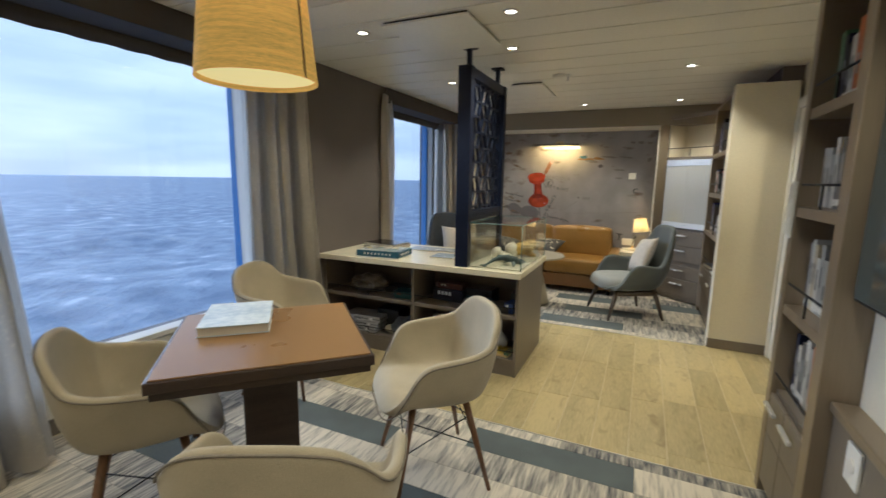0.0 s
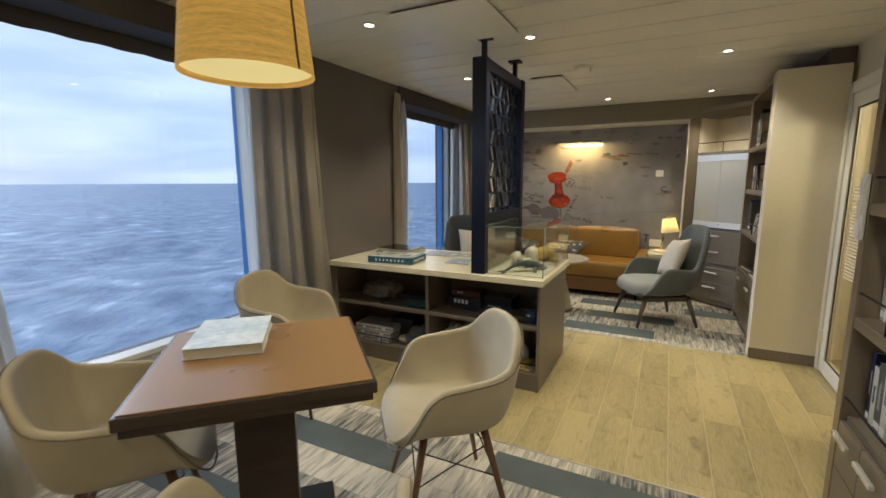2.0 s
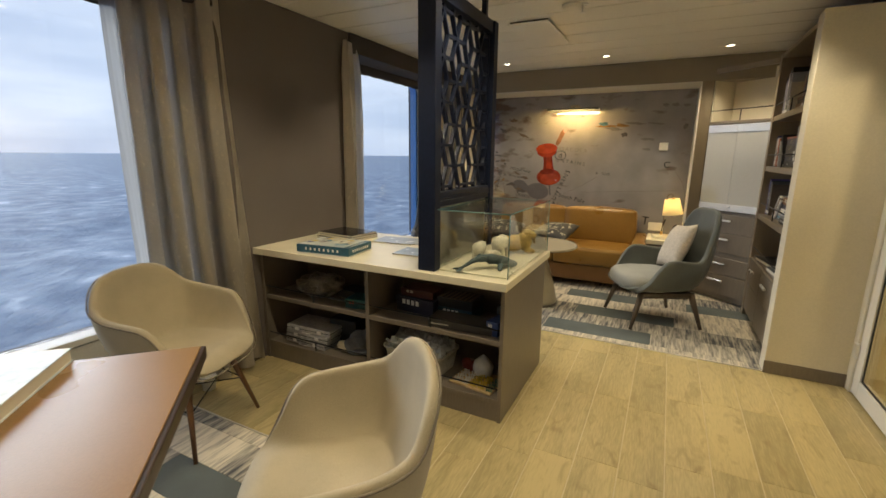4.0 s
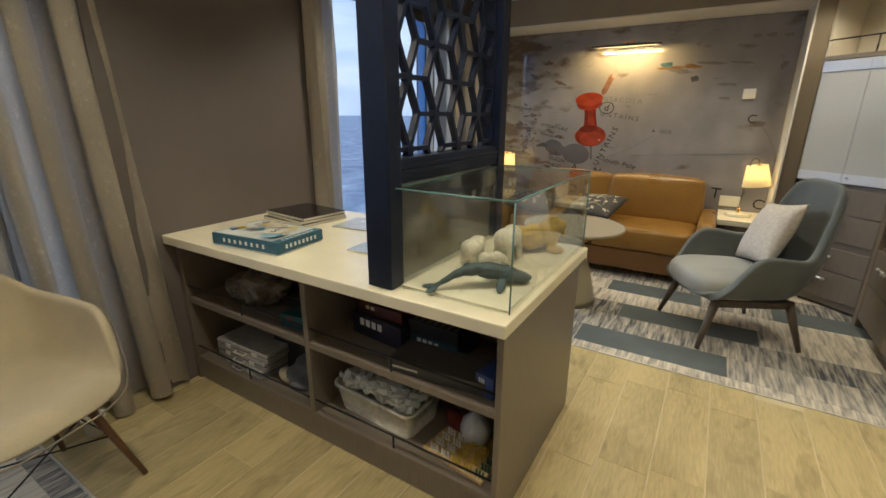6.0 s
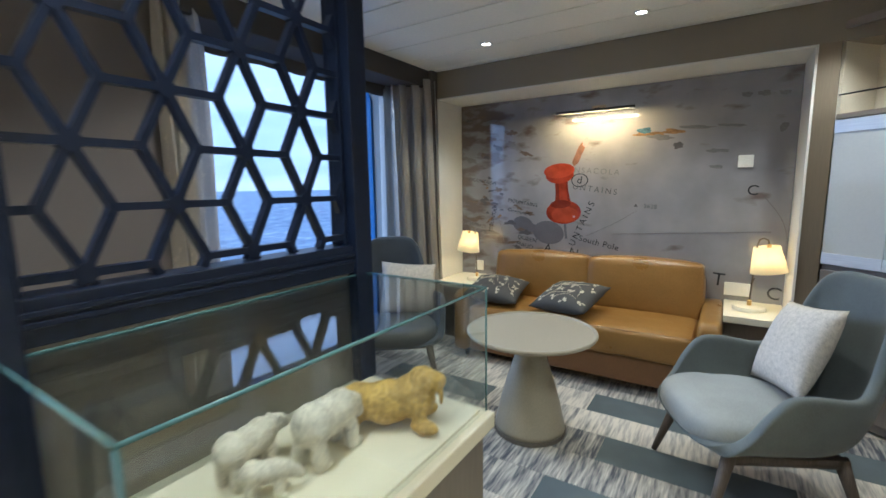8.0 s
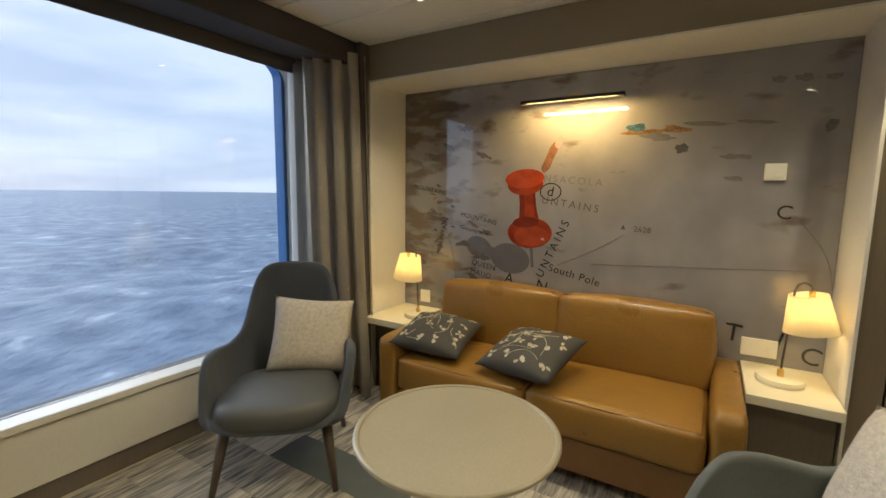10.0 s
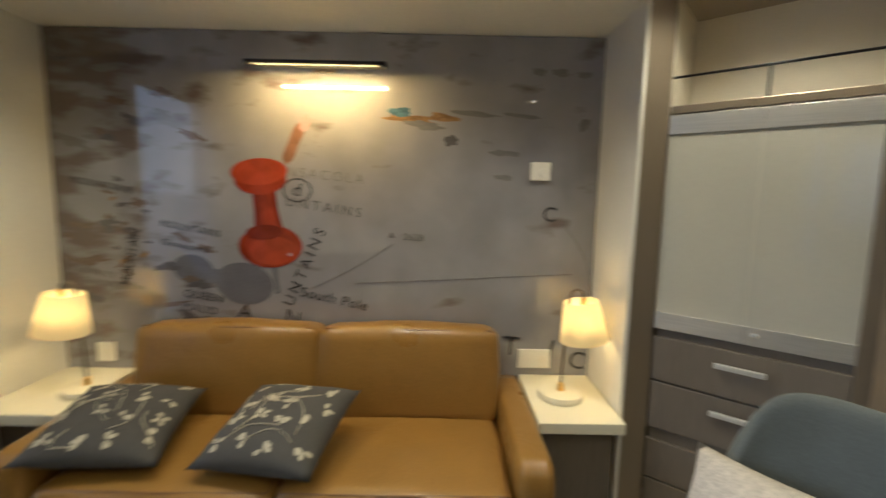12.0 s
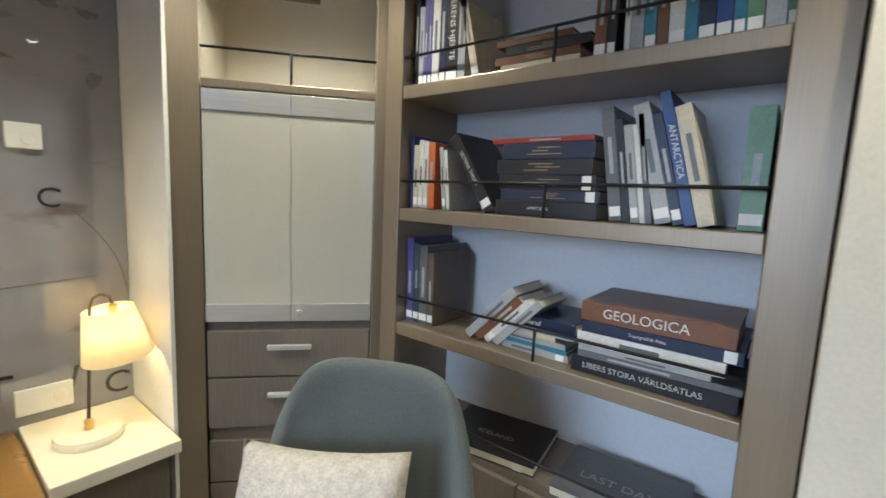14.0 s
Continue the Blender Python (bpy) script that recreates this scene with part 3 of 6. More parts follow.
# Dark block added in the open gap above the bookcase, drawing its shade.
structure("soffit", box(0.86, 0.998, 4.20, 5.88, 2.168, CEIL - 0.002), WALL, "dark block standing in for shade in the gap above the bookcase", "wall")


# glass door
def glass_door():
    d = thing("door_1", pose(1.0, 3.55, 0), "white-framed glazed door with frosted bands, closed", "door", kind="structure")
    inv = d.matrix_world.inverted()

    def put(nm, bm, m, label="", parent=d):
        bm.transform(inv)
        return part(nm, bm, m, parent, label)
    for y0, y1, z0, z1 in ((2.902, 2.98, 0, 2.028), (4.08, 4.158, 0, 2.028), (2.98, 4.08, 1.95, 2.028)):
        put("door_frame", box(0.965, 1.05, y0, y1, z0, z1, 0.006), WHITE)
    for y0, y1, z0, z1 in ((2.985, 3.075, 0.012, 1.945), (3.985, 4.075, 0.012, 1.945), (3.075, 3.985, 1.855, 1.945), (3.075, 3.985, 0.012, 0.11)):
        put("stile", box(0.975, 1.02, y0, y1, z0, z1, 0.004), WHITE)
    put("pane", box(0.994, 1.000, 3.07, 3.99, 0.10, 1.86), DOORG)
    for k in range(29):
        put("frosted_band", box(0.9905, 0.9935, 3.66, 3.885, 0.74 + 0.0215 * k, 0.751 + 0.0215 * k), CREAM, "frosted privacy band")
    for y0, y1, z0, z1 in ((3.56, 3.72, 1.26, 1.45), (3.58, 3.73, 1.02, 1.235)):
        put("notice", box(0.9885, 0.990, y0, y1, z0, z1), PAPER, "white paper notice taped to the glass")
    for y0, y1, z0, z1 in ((3.075, 3.087, 0.11, 1.855), (3.973, 3.985, 0.11, 1.855), (3.087, 3.973, 1.843, 1.855), (3.087, 3.973, 0.11, 0.122)):
        put("gasket", box(0.984, 0.9885, y0, y1, z0, z1), BLACK, "black glazing gasket")
    for z in (0.22, 1.78):
        h = put("hinge", box(0.955, 0.974, 4.055, 4.10, z, z + 0.09, 0.004), CHROME, "satin metal hinge")
    put("door_handle", rod((0.94, 3.03, 1.0), (0.94, 3.16, 1.0), 0.01), CHROME, "satin lever handle")
    return d


glass_door()


# ---------------------------------------------------------------- bookcases
def rail(bm, x, y0, y1, z, h=0.09):
    join(bm, rod((x, y0, z + h), (x, y1, z + h), 0.0045, segs=8))
    return bm


def bookcase(name, x, y0, y1, stile0, stile1, depth, shelves, base, top, label):
    """Faces -x at x; open shelves over a drawer base, with a black guard rail on each shelf."""
    b = thing(name, pose(x, (y0 + y1) / 2, 0), label, "bookcase")
    inv = b.matrix_world.inverted()

    def put(nm, bm, m, label="", parent=b, smooth=False):
        bm.transform(inv)
        return part(nm, bm, m, parent, label, smooth)
    put("stile", box(x, x + depth, y1, stile1, 0, top, 0.003), BRONZE)
    put("stile", box(x, x + depth, stile0, y0, 0, top, 0.003), BRONZE)
    put("back_panel", box(x + depth - 0.014, x + depth - 0.002, y0, y1, 0.02, top - 0.01), BACKP, "pale blue-white back panel")
    put("top_board", box(x + 0.002, x + depth - 0.016, y0, y1, top - 0.03, top), BRONZE)
    for z in shelves:
        put("shelf", box(x + 0.004, x + depth - 0.016, y0 + 0.001, y1 - 0.001, z - 0.042, z, 0.003), BRONZE)
        g = put("guard_rail", rail(bmesh.new(), x + 0.012, y0 + 0.001, y1 - 0.001, z), BLACK, "thin black guard rail")
        put("rail_post", rod((x + 0.012, (y0 + y1) / 2 - 0.02, z - 0.001), (x + 0.012, (y0 + y1) / 2 - 0.02, z + 0.09), 0.0045, segs=8), BLACK, "", g)
    put("base_body", box(x + 0.022, x + depth - 0.016, y0 + 0.001, y1 - 0.001, 0.06, base, 0.003), BROWN)
    g = put("guard_rail", rail(bmesh.new(), x + 0.012, y0 + 0.001, y1 - 0.001, base, 0.07), BLACK, "thin black guard rail")
    ym = (y0 + y1) / 2
    for a, c in ((y0 + 0.004, ym - 0.002), (ym + 0.002, y1 - 0.004)):
        dr = put("drawer_front", box(x + 0.002, x + 0.021, a, c, 0.30, base - 0.02, 0.003), BROWN)
        put("handle", box(x - 0.030, x - 0.012, (a + c) / 2 - 0.07, (a + c) / 2 + 0.07, 0.435, 0.452, 0.004), CHROME, "chrome bar handle", dr)
        put("cupboard_door", box(x + 0.002, x + 0.021, a, c, 0.065, 0.296, 0.003), BROWN)
    return b


SHELVES = (0.90, 1.295, 1.69)
bookcase("bookcase", 0.59, 4.37, 5.372, 4.272, 5.445, 0.32, SHELVES, 0.54, 2.165, "bronze laminate bookcase full of leaning books, drawers below")
bookcase("bookcase", 0.55, 1.755, 2.185, 1.68, 2.238, 0.33, (0.885, 1.30, 1.69), 0.50, 2.25, "narrow bronze laminate bookcase with upright books")
# rocker switches on the narrow bookcase's stile
sw = thing("light_switch", pose(0.548, 2.212, 1.285), "white triple rocker light switch on the bookcase stile", "switch")
part("plate", box(-0.012, 0.0, -0.024, 0.024, -0.118, 0.118, 0.003), PLASTIC, sw)
for k in (-1, 0, 1):
    part("rocker", box(-0.018, -0.0125, -0.018, 0.018, k * 0.075 - 0.03, k * 0.075 + 0.03, 0.003), PLASTIC, sw)

# wall screen beside it
tv = thing("wall_screen", pose(0.60, 1.0, 1.03), "large dark wall-mounted glass screen", "screen")
part("body", box(0.0, 0.05, -0.55, 0.675, 0.0, 0.86, 0.006), BLACK, tv)
part("glass", box(-0.004, -0.001, -0.54, 0.665, 0.012, 0.85), SCREEN, tv)
structure("wall_panel", box(0.66, 0.898, YB, 1.678, 0, CEIL), CREAM, "cream wall panel under the screen", "wall")
ledge = structure("trim", box(0.585, 0.66, -0.5, 1.677, 0.655, 0.688, 0.005), BRONZE, "bronze ledge under the screen", "trim")
structure("wall_dado", box(0.60, 0.658, -0.5, 1.677, 0, 0.653), BROWN, "brown laminate dado", "wall")
so = thing("wall_socket", pose(0.60, 1.485, 0.575), "white wall socket on the dado", "socket")
part("plate", box(-0.01, 0, -0.045, 0.045, -0.06, 0.06, 0.003), PLASTIC, so)
part("socket_face", lathe([(0.022, -0.002), (0.022, 0.002)], 16), WHITE, so, at=pose(-0.012, 0, 0, 0, 90, 0))

# ---------------------------------------------------------------- corner cabinet, set at an angle
CA, CB = Vector((0.178, 5.882, 0)), Vector((0.605, 5.512, 0))
CW = (CB - CA).length
cab = thing("corner_cabinet", Matrix.Translation(CA) @ pose(0, 0, 0, 0, 0, math.degrees(math.atan2(CB.y - CA.y, CB.x - CA.x))), "angled bronze corner cabinet with glass doors over drawers", "cabinet")
part("stile", box(-0.097, 0, 0.0, 0.03, 0, 2.165, 0.003), BRONZE, cab, at=pose(0, 0, 0, 0, 0, 40.9))
part("stile", box(CW, CW + 0.075, 0.0, 0.03, 0, 2.165, 0.003), BRONZE, cab)
part("body", box(0, CW, 0.022, 0.30, 0.02, 0.865), BROWN, cab)
part("back_panel", box(-0.02, CW + 0.02, 0.30, 0.312, 0.866, 2.16), CREAM, cab)
part("side_panel", box(-0.02, -0.002, 0.032, 0.30, 0.866, 2.16), CREAM, cab)
part("side_panel", box(CW + 0.002, CW + 0.02, 0.032, 0.30, 0.866, 2.16), CREAM, cab)
part("shelf", box(0, CW, 0.004, 0.30, 1.662, 1.69, 0.003), BRONZE, cab)
part("top_rail", box(0, CW, 0.002, 0.028, 2.125, 2.165), BRONZE, cab)
gr = part("guard_rail", rod((0, 0.012, 1.79), (CW, 0.012, 1.79), 0.0045), BLACK, cab, "thin black guard rail")
part("rail_post", rod((CW / 2, 0.012, 1.689), (CW / 2, 0.012, 1.79), 0.0045), BLACK, gr)
for a, c in ((0.002, CW / 2 - 0.001), (CW / 2 + 0.001, CW - 0.002)):
    door = part("glass_door", box(a, c, 0.006, 0.012, 0.872, 1.658), BACKPANEL, cab, "grey-green glass door with steel rails")
    part("steel_rail", box(a, c, 0.001, 0.0055, 1.59, 1.656, 0.001), STEEL, door)
    part("steel_rail", box(a, c, 0.001, 0.0055, 0.872, 0.935, 0.001), STEEL, door)
part("lock", lathe([(0.011, 0), (0.011, 0.006), (0.007, 0.008)], 16), CHROME, cab, at=pose(CW / 2 + 0.03, 0.001, 0.905, 90))
for z0, z1 in ((0.668, 0.838), (0.478, 0.662), (0.27, 0.428), (0.07, 0.264)):
    dr = part("drawer", box(0.003, CW - 0.003, 0.004, 0.021, z0, z1, 0.003), BROWN, cab)
    part("handle", box(CW / 2 - 0.075, CW / 2 + 0.075, -0.034, -0.016, z1 - 0.062, z1 - 0.044, 0.004), CHROME, dr, "chrome bar handle")

# ---------------------------------------------------------------- counter with divider screen and display case
CX0, CX1, CY0, CY1 = -2.448, -0.742, 2.755, 3.605
counter = thing("counter", pose(-1.6, 3.2, 0), "low brown display counter with open shelves", "counter")
inv = counter.matrix_world.inverted()


def cput(nm, bm, m, label="", parent=None):
    bm.transform(inv)
    return part(nm, bm, m, parent or counter, label)


cput("end_panel", box(-0.785, -0.765, 2.805, 3.585, 0.0, 0.724, 0.002), BROWN)
cput("end_panel", box(-2.446, -2.42, 2.805, 3.585, 0.0, 0.724, 0.002), BROWN)
cput("divider", box(-1.61, -1.585, 2.812, 3.19, 0.10, 0.724, 0.002), BROWN)
cput("back_panel", box(-2.42, -0.785, 3.20, 3.22, 0.0, 0.724), BROWN)
cput("rear_panel", box(-2.42, -0.785, 3.565, 3.583, 0.0, 0.724), BROWN)
cput("plinth", box(-2.42, -0.785, 2.815, 3.195, 0.0, 0.098), BROWN)
for a, c in ((-2.419, -1.611), (-1.584, -0.786)):
    cput("bottom_board", box(a, c, 2.81, 3.195, 0.10, 0.125, 0.002), BROWN)
    cput("shelf", box(a, c, 2.812, 3.195, 0.42, 0.447, 0.002), BROWN)
    for z in (0.125, 0.447):
        g = cput("guard_rail", rod((a, 2.82, z + 0.055), (c, 2.82, z + 0.055), 0.004), BLACK, "thin black guard rail")
        cput("rail_post", rod(((a + c) / 2, 2.82, z - 0.001), ((a + c) / 2, 2.82, z + 0.055), 0.004), BLACK, "", g)
solid("countertop", box(CX0, CX1, CY0, CY1, 0.726, 0.768, 0.004), STONE, "thick white stone top on the display counter", "countertop")

scr = thing("divider_screen", pose(-1.19, 2.80, 0.769), "blue-black lattice divider screen fixed between counter and ceiling", "screen")
SY0, SY1, SZ = -0.012, 0.815, 1.385
part("post", box(-0.050, 0.046, SY0, SY0 + 0.065, 0.0, SZ, 0.003), NAVY, scr)
part("post", box(-0.050, 0.046, SY1 - 0.065, SY1, 0.0, SZ, 0.003), NAVY, scr)
part("rail", box(-0.040, 0.036, SY0 + 0.065, SY1 - 0.065, SZ - 0.070, SZ - 0.001, 0.003), NAVY, scr)
part("rail", box(-0.040, 0.036, SY0 + 0.065, SY1 - 0.065, 0.325, 0.402, 0.003), NAVY, scr)
part("lower_panel", box(-0.012, 0.012, SY0 + 0.065, SY1 - 0.065, 0.0, 0.325), BROWN, scr, "solid brown laminate lower panel")
for z in (0.355, 0.372):
    part("moulding", box(0.0365, 0.042, SY0 + 0.065, SY1 - 0.065, z, z + 0.010, 0.002), NAVY, scr)
for y in (SY0 + 0.065, SY1 - 0.077):
    part("inner_frame", box(-0.020, 0.016, y, y + 0.012, 0.402, SZ - 0.070, 0.002), NAVY, scr)
for y in (0.05, 0.68):
    hp = part("hanger_post", box(-0.014, 0.014, y, y + 0.032, SZ, CEIL - 0.769 - 0.012), NAVY, scr)
    part("ceiling_plate", box(-0.045, 0.045, y - 0.025, y + 0.057, CEIL - 0.781, CEIL - 0.770), NAVY, hp)
lat = bmesh.new()
ly0, ly1, lz0, lz1 = SY0 + 0.075, SY1 - 0.075, 0.402, SZ - 0.070
for i in range(-1, 6):
    for j in range(-1, 8):
        cy, cz = 0.149 + 0.156 * i, 0.533 + 0.217 * j + (0.0 if i % 2 else 0.1085) - 0.217
        for dy, dz in ((0.104, 0), (-0.104, 0), (0.052, 0.1085), (-0.052, 0.1085), (0.052, -0.1085), (-0.052, -0.1085)):
            a, c = Vector((0, cy, cz)), Vector((0, cy + dy, cz + dz))
            # keep the piece inside the frame
            t0, t1, d = 0.0, 1.0, c - a
            for p, q, lo, hi in ((a.y, d.y, ly0, ly1), (a.z, d.z, lz0, lz1)):
                if abs(q) < 1e-6:
                    if not lo <= p <= hi:
                        t1 = -1
                    continue
                u, w = sorted(((lo - p) / q, (hi - p) / q))
                t0, t1 = max(t0, u), min(t1, w)
            if t1 - t0 < 0.05:
                continue
            a, c = a + d * t0, a + d * t1
            length, ang = (c - a).length, math.atan2((c - a).z, (c - a).y)
            join(lat, box(-0.011, 0.011, 0.0, length, -0.0072, 0.0072), Matrix.Translation(a) @ Matrix.Rotation(ang, 4, "X"))
for i in range(-1, 6):
    for j in range(-1, 8):
        cy, cz = 0.149 + 0.156 * i, 0.533 + 0.217 * j + (0.0 if i % 2 else 0.1085) - 0.217
        for dy, dz, r in ((0, 0, 0.018), (0.104, 0, 0.0095), (0.052, 0.1085, 0.0095)):
            y, z = cy + dy, cz + dz
            if ly0 + 0.012 < y < ly1 - 0.012 and lz0 + 0.012 < z < lz1 - 0.012:
                hub = lathe([(r, -0.0122), (r, 0.0122)], 12)
                join(lat, hub, Matrix.Translation((0, y, z)) @ Matrix.Rotation(math.pi / 2, 4, "Y"))
part("lattice", lat, NAVY, scr, "lattice of six-pointed stars and lozenges")

case = thing("display_case", pose(-0.955, 3.205, 0.769), "clear glass display case on the counter", "display case")
part("base_board", box(-0.185, 0.185, -0.375, 0.375, 0.0, 0.008, 0.002), STONE, case)
hx, hy, hz = 0.195, 0.385, 0.315
for nm, bm in (("front_pane", box(-hx, hx, -hy, -hy + 0.005, 0.001, hz)), ("rear_pane", box(-hx, hx, hy - 0.005, hy, 0.001, hz)), ("side_pane", box(hx - 0.005, hx, -hy + 0.005, hy - 0.005, 0.001, hz)),
               ("side_pane", box(-hx, -hx + 0.005, -hy + 0.005, hy - 0.005, 0.001, hz)), ("top_pane", box(-hx, hx, -hy, hy, hz + 0.0005, hz + 0.006))):
    part(nm, bm, CASEG, case)
for a, c in (((-hx, -hy), (hx, -hy)), ((hx, -hy), (hx, hy)), ((-hx, hy), (hx, hy)), ((-hx, -hy), (-hx, hy))):
    bm = rod((a[0], a[1], hz + 0.003), (c[0], c[1], hz + 0.003), 0.0031, segs=6)
    part("glass_edge", bm, CASE_EDGE, case, "polished green glass edge")
for x, y in ((-hx, -hy), (hx, -hy), (hx, hy), (-hx, hy)):
    part("glass_edge", rod((x, y, 0.001), (x, y, hz), 0.0026, segs=6), CASE_EDGE, case, "polished green glass edge")


# ---------------------------------------------------------------- games table, chairs, pendant
tb = thing("games_table", pose(-1.366, 1.17, 0, 0, 0, 45.6), "square pedestal games table with tan leather top and dark edge", "table")
H = 0.357
part("tabletop", box(-H, H, -H, H, 0.722, 0.761, 0.004), TABLE_EDGE, tb, "dark wood edge band")
part("leather_inlay", box(-H + 0.012, H - 0.012, -H + 0.012, H - 0.012, 0.7605, 0.766, 0.002), TABLE, tb, "tan leather inlay")
part("apron", box(-H + 0.012, H - 0.012, -H + 0.012, H - 0.012, 0.695, 0.7215, 0.003), TABLE_EDGE, tb)
part("column", box(-0.10, 0.10, -0.10, 0.10, 0.03, 0.695, 0.004), TABLE_EDGE, tb)
part("base_plate", box(-0.24, 0.24, -0.24, 0.24, 0.004, 0.03, 0.004), BLACK, tb)

bk = thing("book", pose(-1.575, 1.205, 0.767, 0, 0, 43), "thick book with a pale blue cover lying on the games table", "book")
CYAN = mat("pale_blue_cover", (0.72, 0.77, 0.80), 0.4, var=0.15, scale=5, fine=30, bump=0.01, tone=(0.46, 0.57, 0.68))
part("cover", box(-0.132, 0.132, -0.172, 0.172, 0.036, 0.040, 0.001), CYAN, bk, "pale blue printed cover")
part("cover", box(-0.132, 0.132, -0.172, 0.172, 0.0, 0.004, 0.001), CYAN, bk)
part("page_block", box(-0.128, 0.128, -0.168, 0.168, 0.0042, 0.0358), PAPER, bk)


def shell_chair(m):
    """A felt-covered bucket armchair on dowel legs with wire braces."""
    c = thing("shell_armchair", m, "beige wool-covered shell armchair on walnut dowel legs", "chair", "chairs round the games table")
    half = [(0, 0.245, -0.05), (0.10, 0.245, -0.05), (0.185, 0.228, -0.035), (0.232, 0.195, 0.01), (0.258, 0.155, 0.085), (0.272, 0.115, 0.165), (0.281, 0.064, 0.208), (0.285, -0.02, 0.222),
            (0.280, -0.12, 0.236), (0.256, -0.195, 0.262), (0.212, -0.238, 0.325), (0.158, -0.262, 0.366), (0.085, -0.276, 0.384), (0, -0.280, 0.388)]
    bm, rim = tub_bm(half, 0.70, 0.018, 0.12, swell=0.91)
    sh = part("shell", bm, FELT, c, "beige wool-felt seat shell", True, pose(0, 0, 0.435))
    soft = thicken(sh, 0.036, 0.0).modifiers.new("soft_edge", "SUBSURF")
    soft.levels = soft.render_levels = 2
    part("seam", tube([Vector((p.x * 1.055, p.y * 1.055, p.z + 0.421)) for p in rim], 0.0035, 6, True), PIPING, c, "dark welt under the edge")
    feet = [(sx * 0.23, sy * 0.21 - 0.01) for sx in (1, -1) for sy in (1, -1)]
    tops = [(sx * 0.13, sy * 0.12 - 0.01) for sx in (1, -1) for sy in (1, -1)]
    for (fx, fy), (tx, ty) in zip(feet, tops):
        part("leg", rod((fx, fy, 0.0), (tx, ty, 0.40), 0.009, 0.017, 12), WALNUT, c)
        part("bracket", rod((tx, ty, 0.392), (tx * 0.9, ty * 0.9, 0.424), 0.012, 0.016, 8), BLACK, c)
    pts = [Vector(t).lerp(Vector(f), 0.18) for t, f in zip([(*t, 0.40) for t in tops], [(*f, 0.0) for f in feet])]
    low = [Vector(t).lerp(Vector(f), 0.5) for t, f in zip([(*t, 0.40) for t in tops], [(*f, 0.0) for f in feet])]
    for a, b in ((0, 1), (1, 3), (3, 2), (2, 0)):
        part("brace", rod(pts[a], low[b], 0.003, segs=6), BLACK, c)
        part("brace", rod(low[a], pts[b], 0.003, segs=6), BLACK, c)
    return c


def facing(x, y, tx, ty):
    """A pose on the floor at x, y whose +y looks towards tx, ty."""
    return pose(x, y, 0.004, 0, 0, math.degrees(math.atan2(ty - y, tx - x)) - 90)


first = shell_chair(pose(-0.878, 1.668, 0.004, 0, 0, 130.5))
copy_thing(first, pose(-2.117, 2.057, 0.004, 0, 0, -74.6))
copy_thing(first, pose(-1.749, 0.906, 0.004, 0, 0, -34.9))
copy_thing(first, pose(-0.85, 0.776, 0.004, 0, 0, 26.3))

DIFF = shade_mat("lit_pale_diffuser", (0.80, 0.62, 0.24), 0.75, (1, 1, 1))
pen = thing("pendant_lamp", pose(-1.50, 1.305, 1.772), "large lit wood-veneer drum pendant lamp", "pendant lamp")
sh = lathe([(0.234, 0.0), (0.192, 0.40)], 48, False)
for f in sh.faces:
    f.smooth = True
thicken(part("shade", sh, PENDANT, pen), 0.004)
part("seam", box(-0.004, 0.004, 0.0, 0.004, 0.0, 0.40), WALNUT, pen, "stitched veneer seam", at=pose(0, 0, 0, 0, 0, 4) @ pose(0.236, 0, 0, 0, -6, 90))
part("diffuser", lathe([(0.001, 0.020), (0.226, 0.020), (0.226, 0.024), (0.001, 0.024)], 40, False), DIFF, pen, "pale inner diffuser")
part("cord", rod((0, 0, 0.25), (0, 0, 0.495), 0.004), BLACK, pen)
part("ceiling_rose", lathe([(0.05, 0.475), (0.05, 0.495), (0.02, 0.503)], 24), WHITE, pen)


# ---------------------------------------------------------------- curtains
def curtain(a, c, seed, label, material, z0=0.02, z1=2.20, amp=0.078, spread=(0.0, 0.0)):
    """Hangs in folds on the line from a to c; spread: how far the two ends stray outwards at the hem."""
    rnd = random.Random(seed)
    n, rows = 170, 30
    ph = [rnd.uniform(0, 6.28) for _ in range(4)]
    a, c = Vector((*a, 0)), Vector((*c, 0))
    along = (c - a).normalized()
    out = Vector((along.y, -along.x, 0))
    pleats = max(1.6, (c - a).length / 0.118)
    bm, grid = bmesh.new(), []
    for k in range(rows + 1):
        v = k / rows
        z = z0 + (z1 - z0) * v
        line = []
        for i in range(n + 1):
            u = i / n
            turn = 2 * math.pi * pleats * u + ph[0] + 1.0 * math.sin(3.1 * u + ph[1]) + 0.5 * math.sin(1.9 * v + ph[2] + 2 * u)
            fold = math.sin(turn)
            wave = math.copysign(abs(fold) ** 0.75, fold) + 0.40 * math.sin(0.43 * turn + ph[3] + 1.2 * v) + 0.35 * noise.noise(Vector((u * 6, v * 2.0, seed))) + 0.10 * noise.noise(Vector((u * 24, v * 9, seed)))
            slack = (0.62 + 0.38 * (1 - v)) * (1 - 0.5 * max(0, v - 0.9) / 0.1)
            p = a.lerp(c, u) + out * (amp * slack * wave) + along * (-0.018 * math.sin(2 * turn) + (1 - v) ** 1.3 * (u * spread[1] - (1 - u) * spread[0]))
            line.append(bm.verts.new((p.x, p.y, z + (0.010 * math.sin(turn * 0.5) if k == 0 else 0))))
        grid.append(line)
    for p, q in zip(grid, grid[1:]):
        for i in range(n):
            bm.faces.new((p[i], p[i + 1], q[i + 1], q[i])).smooth = True
    return solid("curtain", bm, material, label, "curtain", "window curtains")


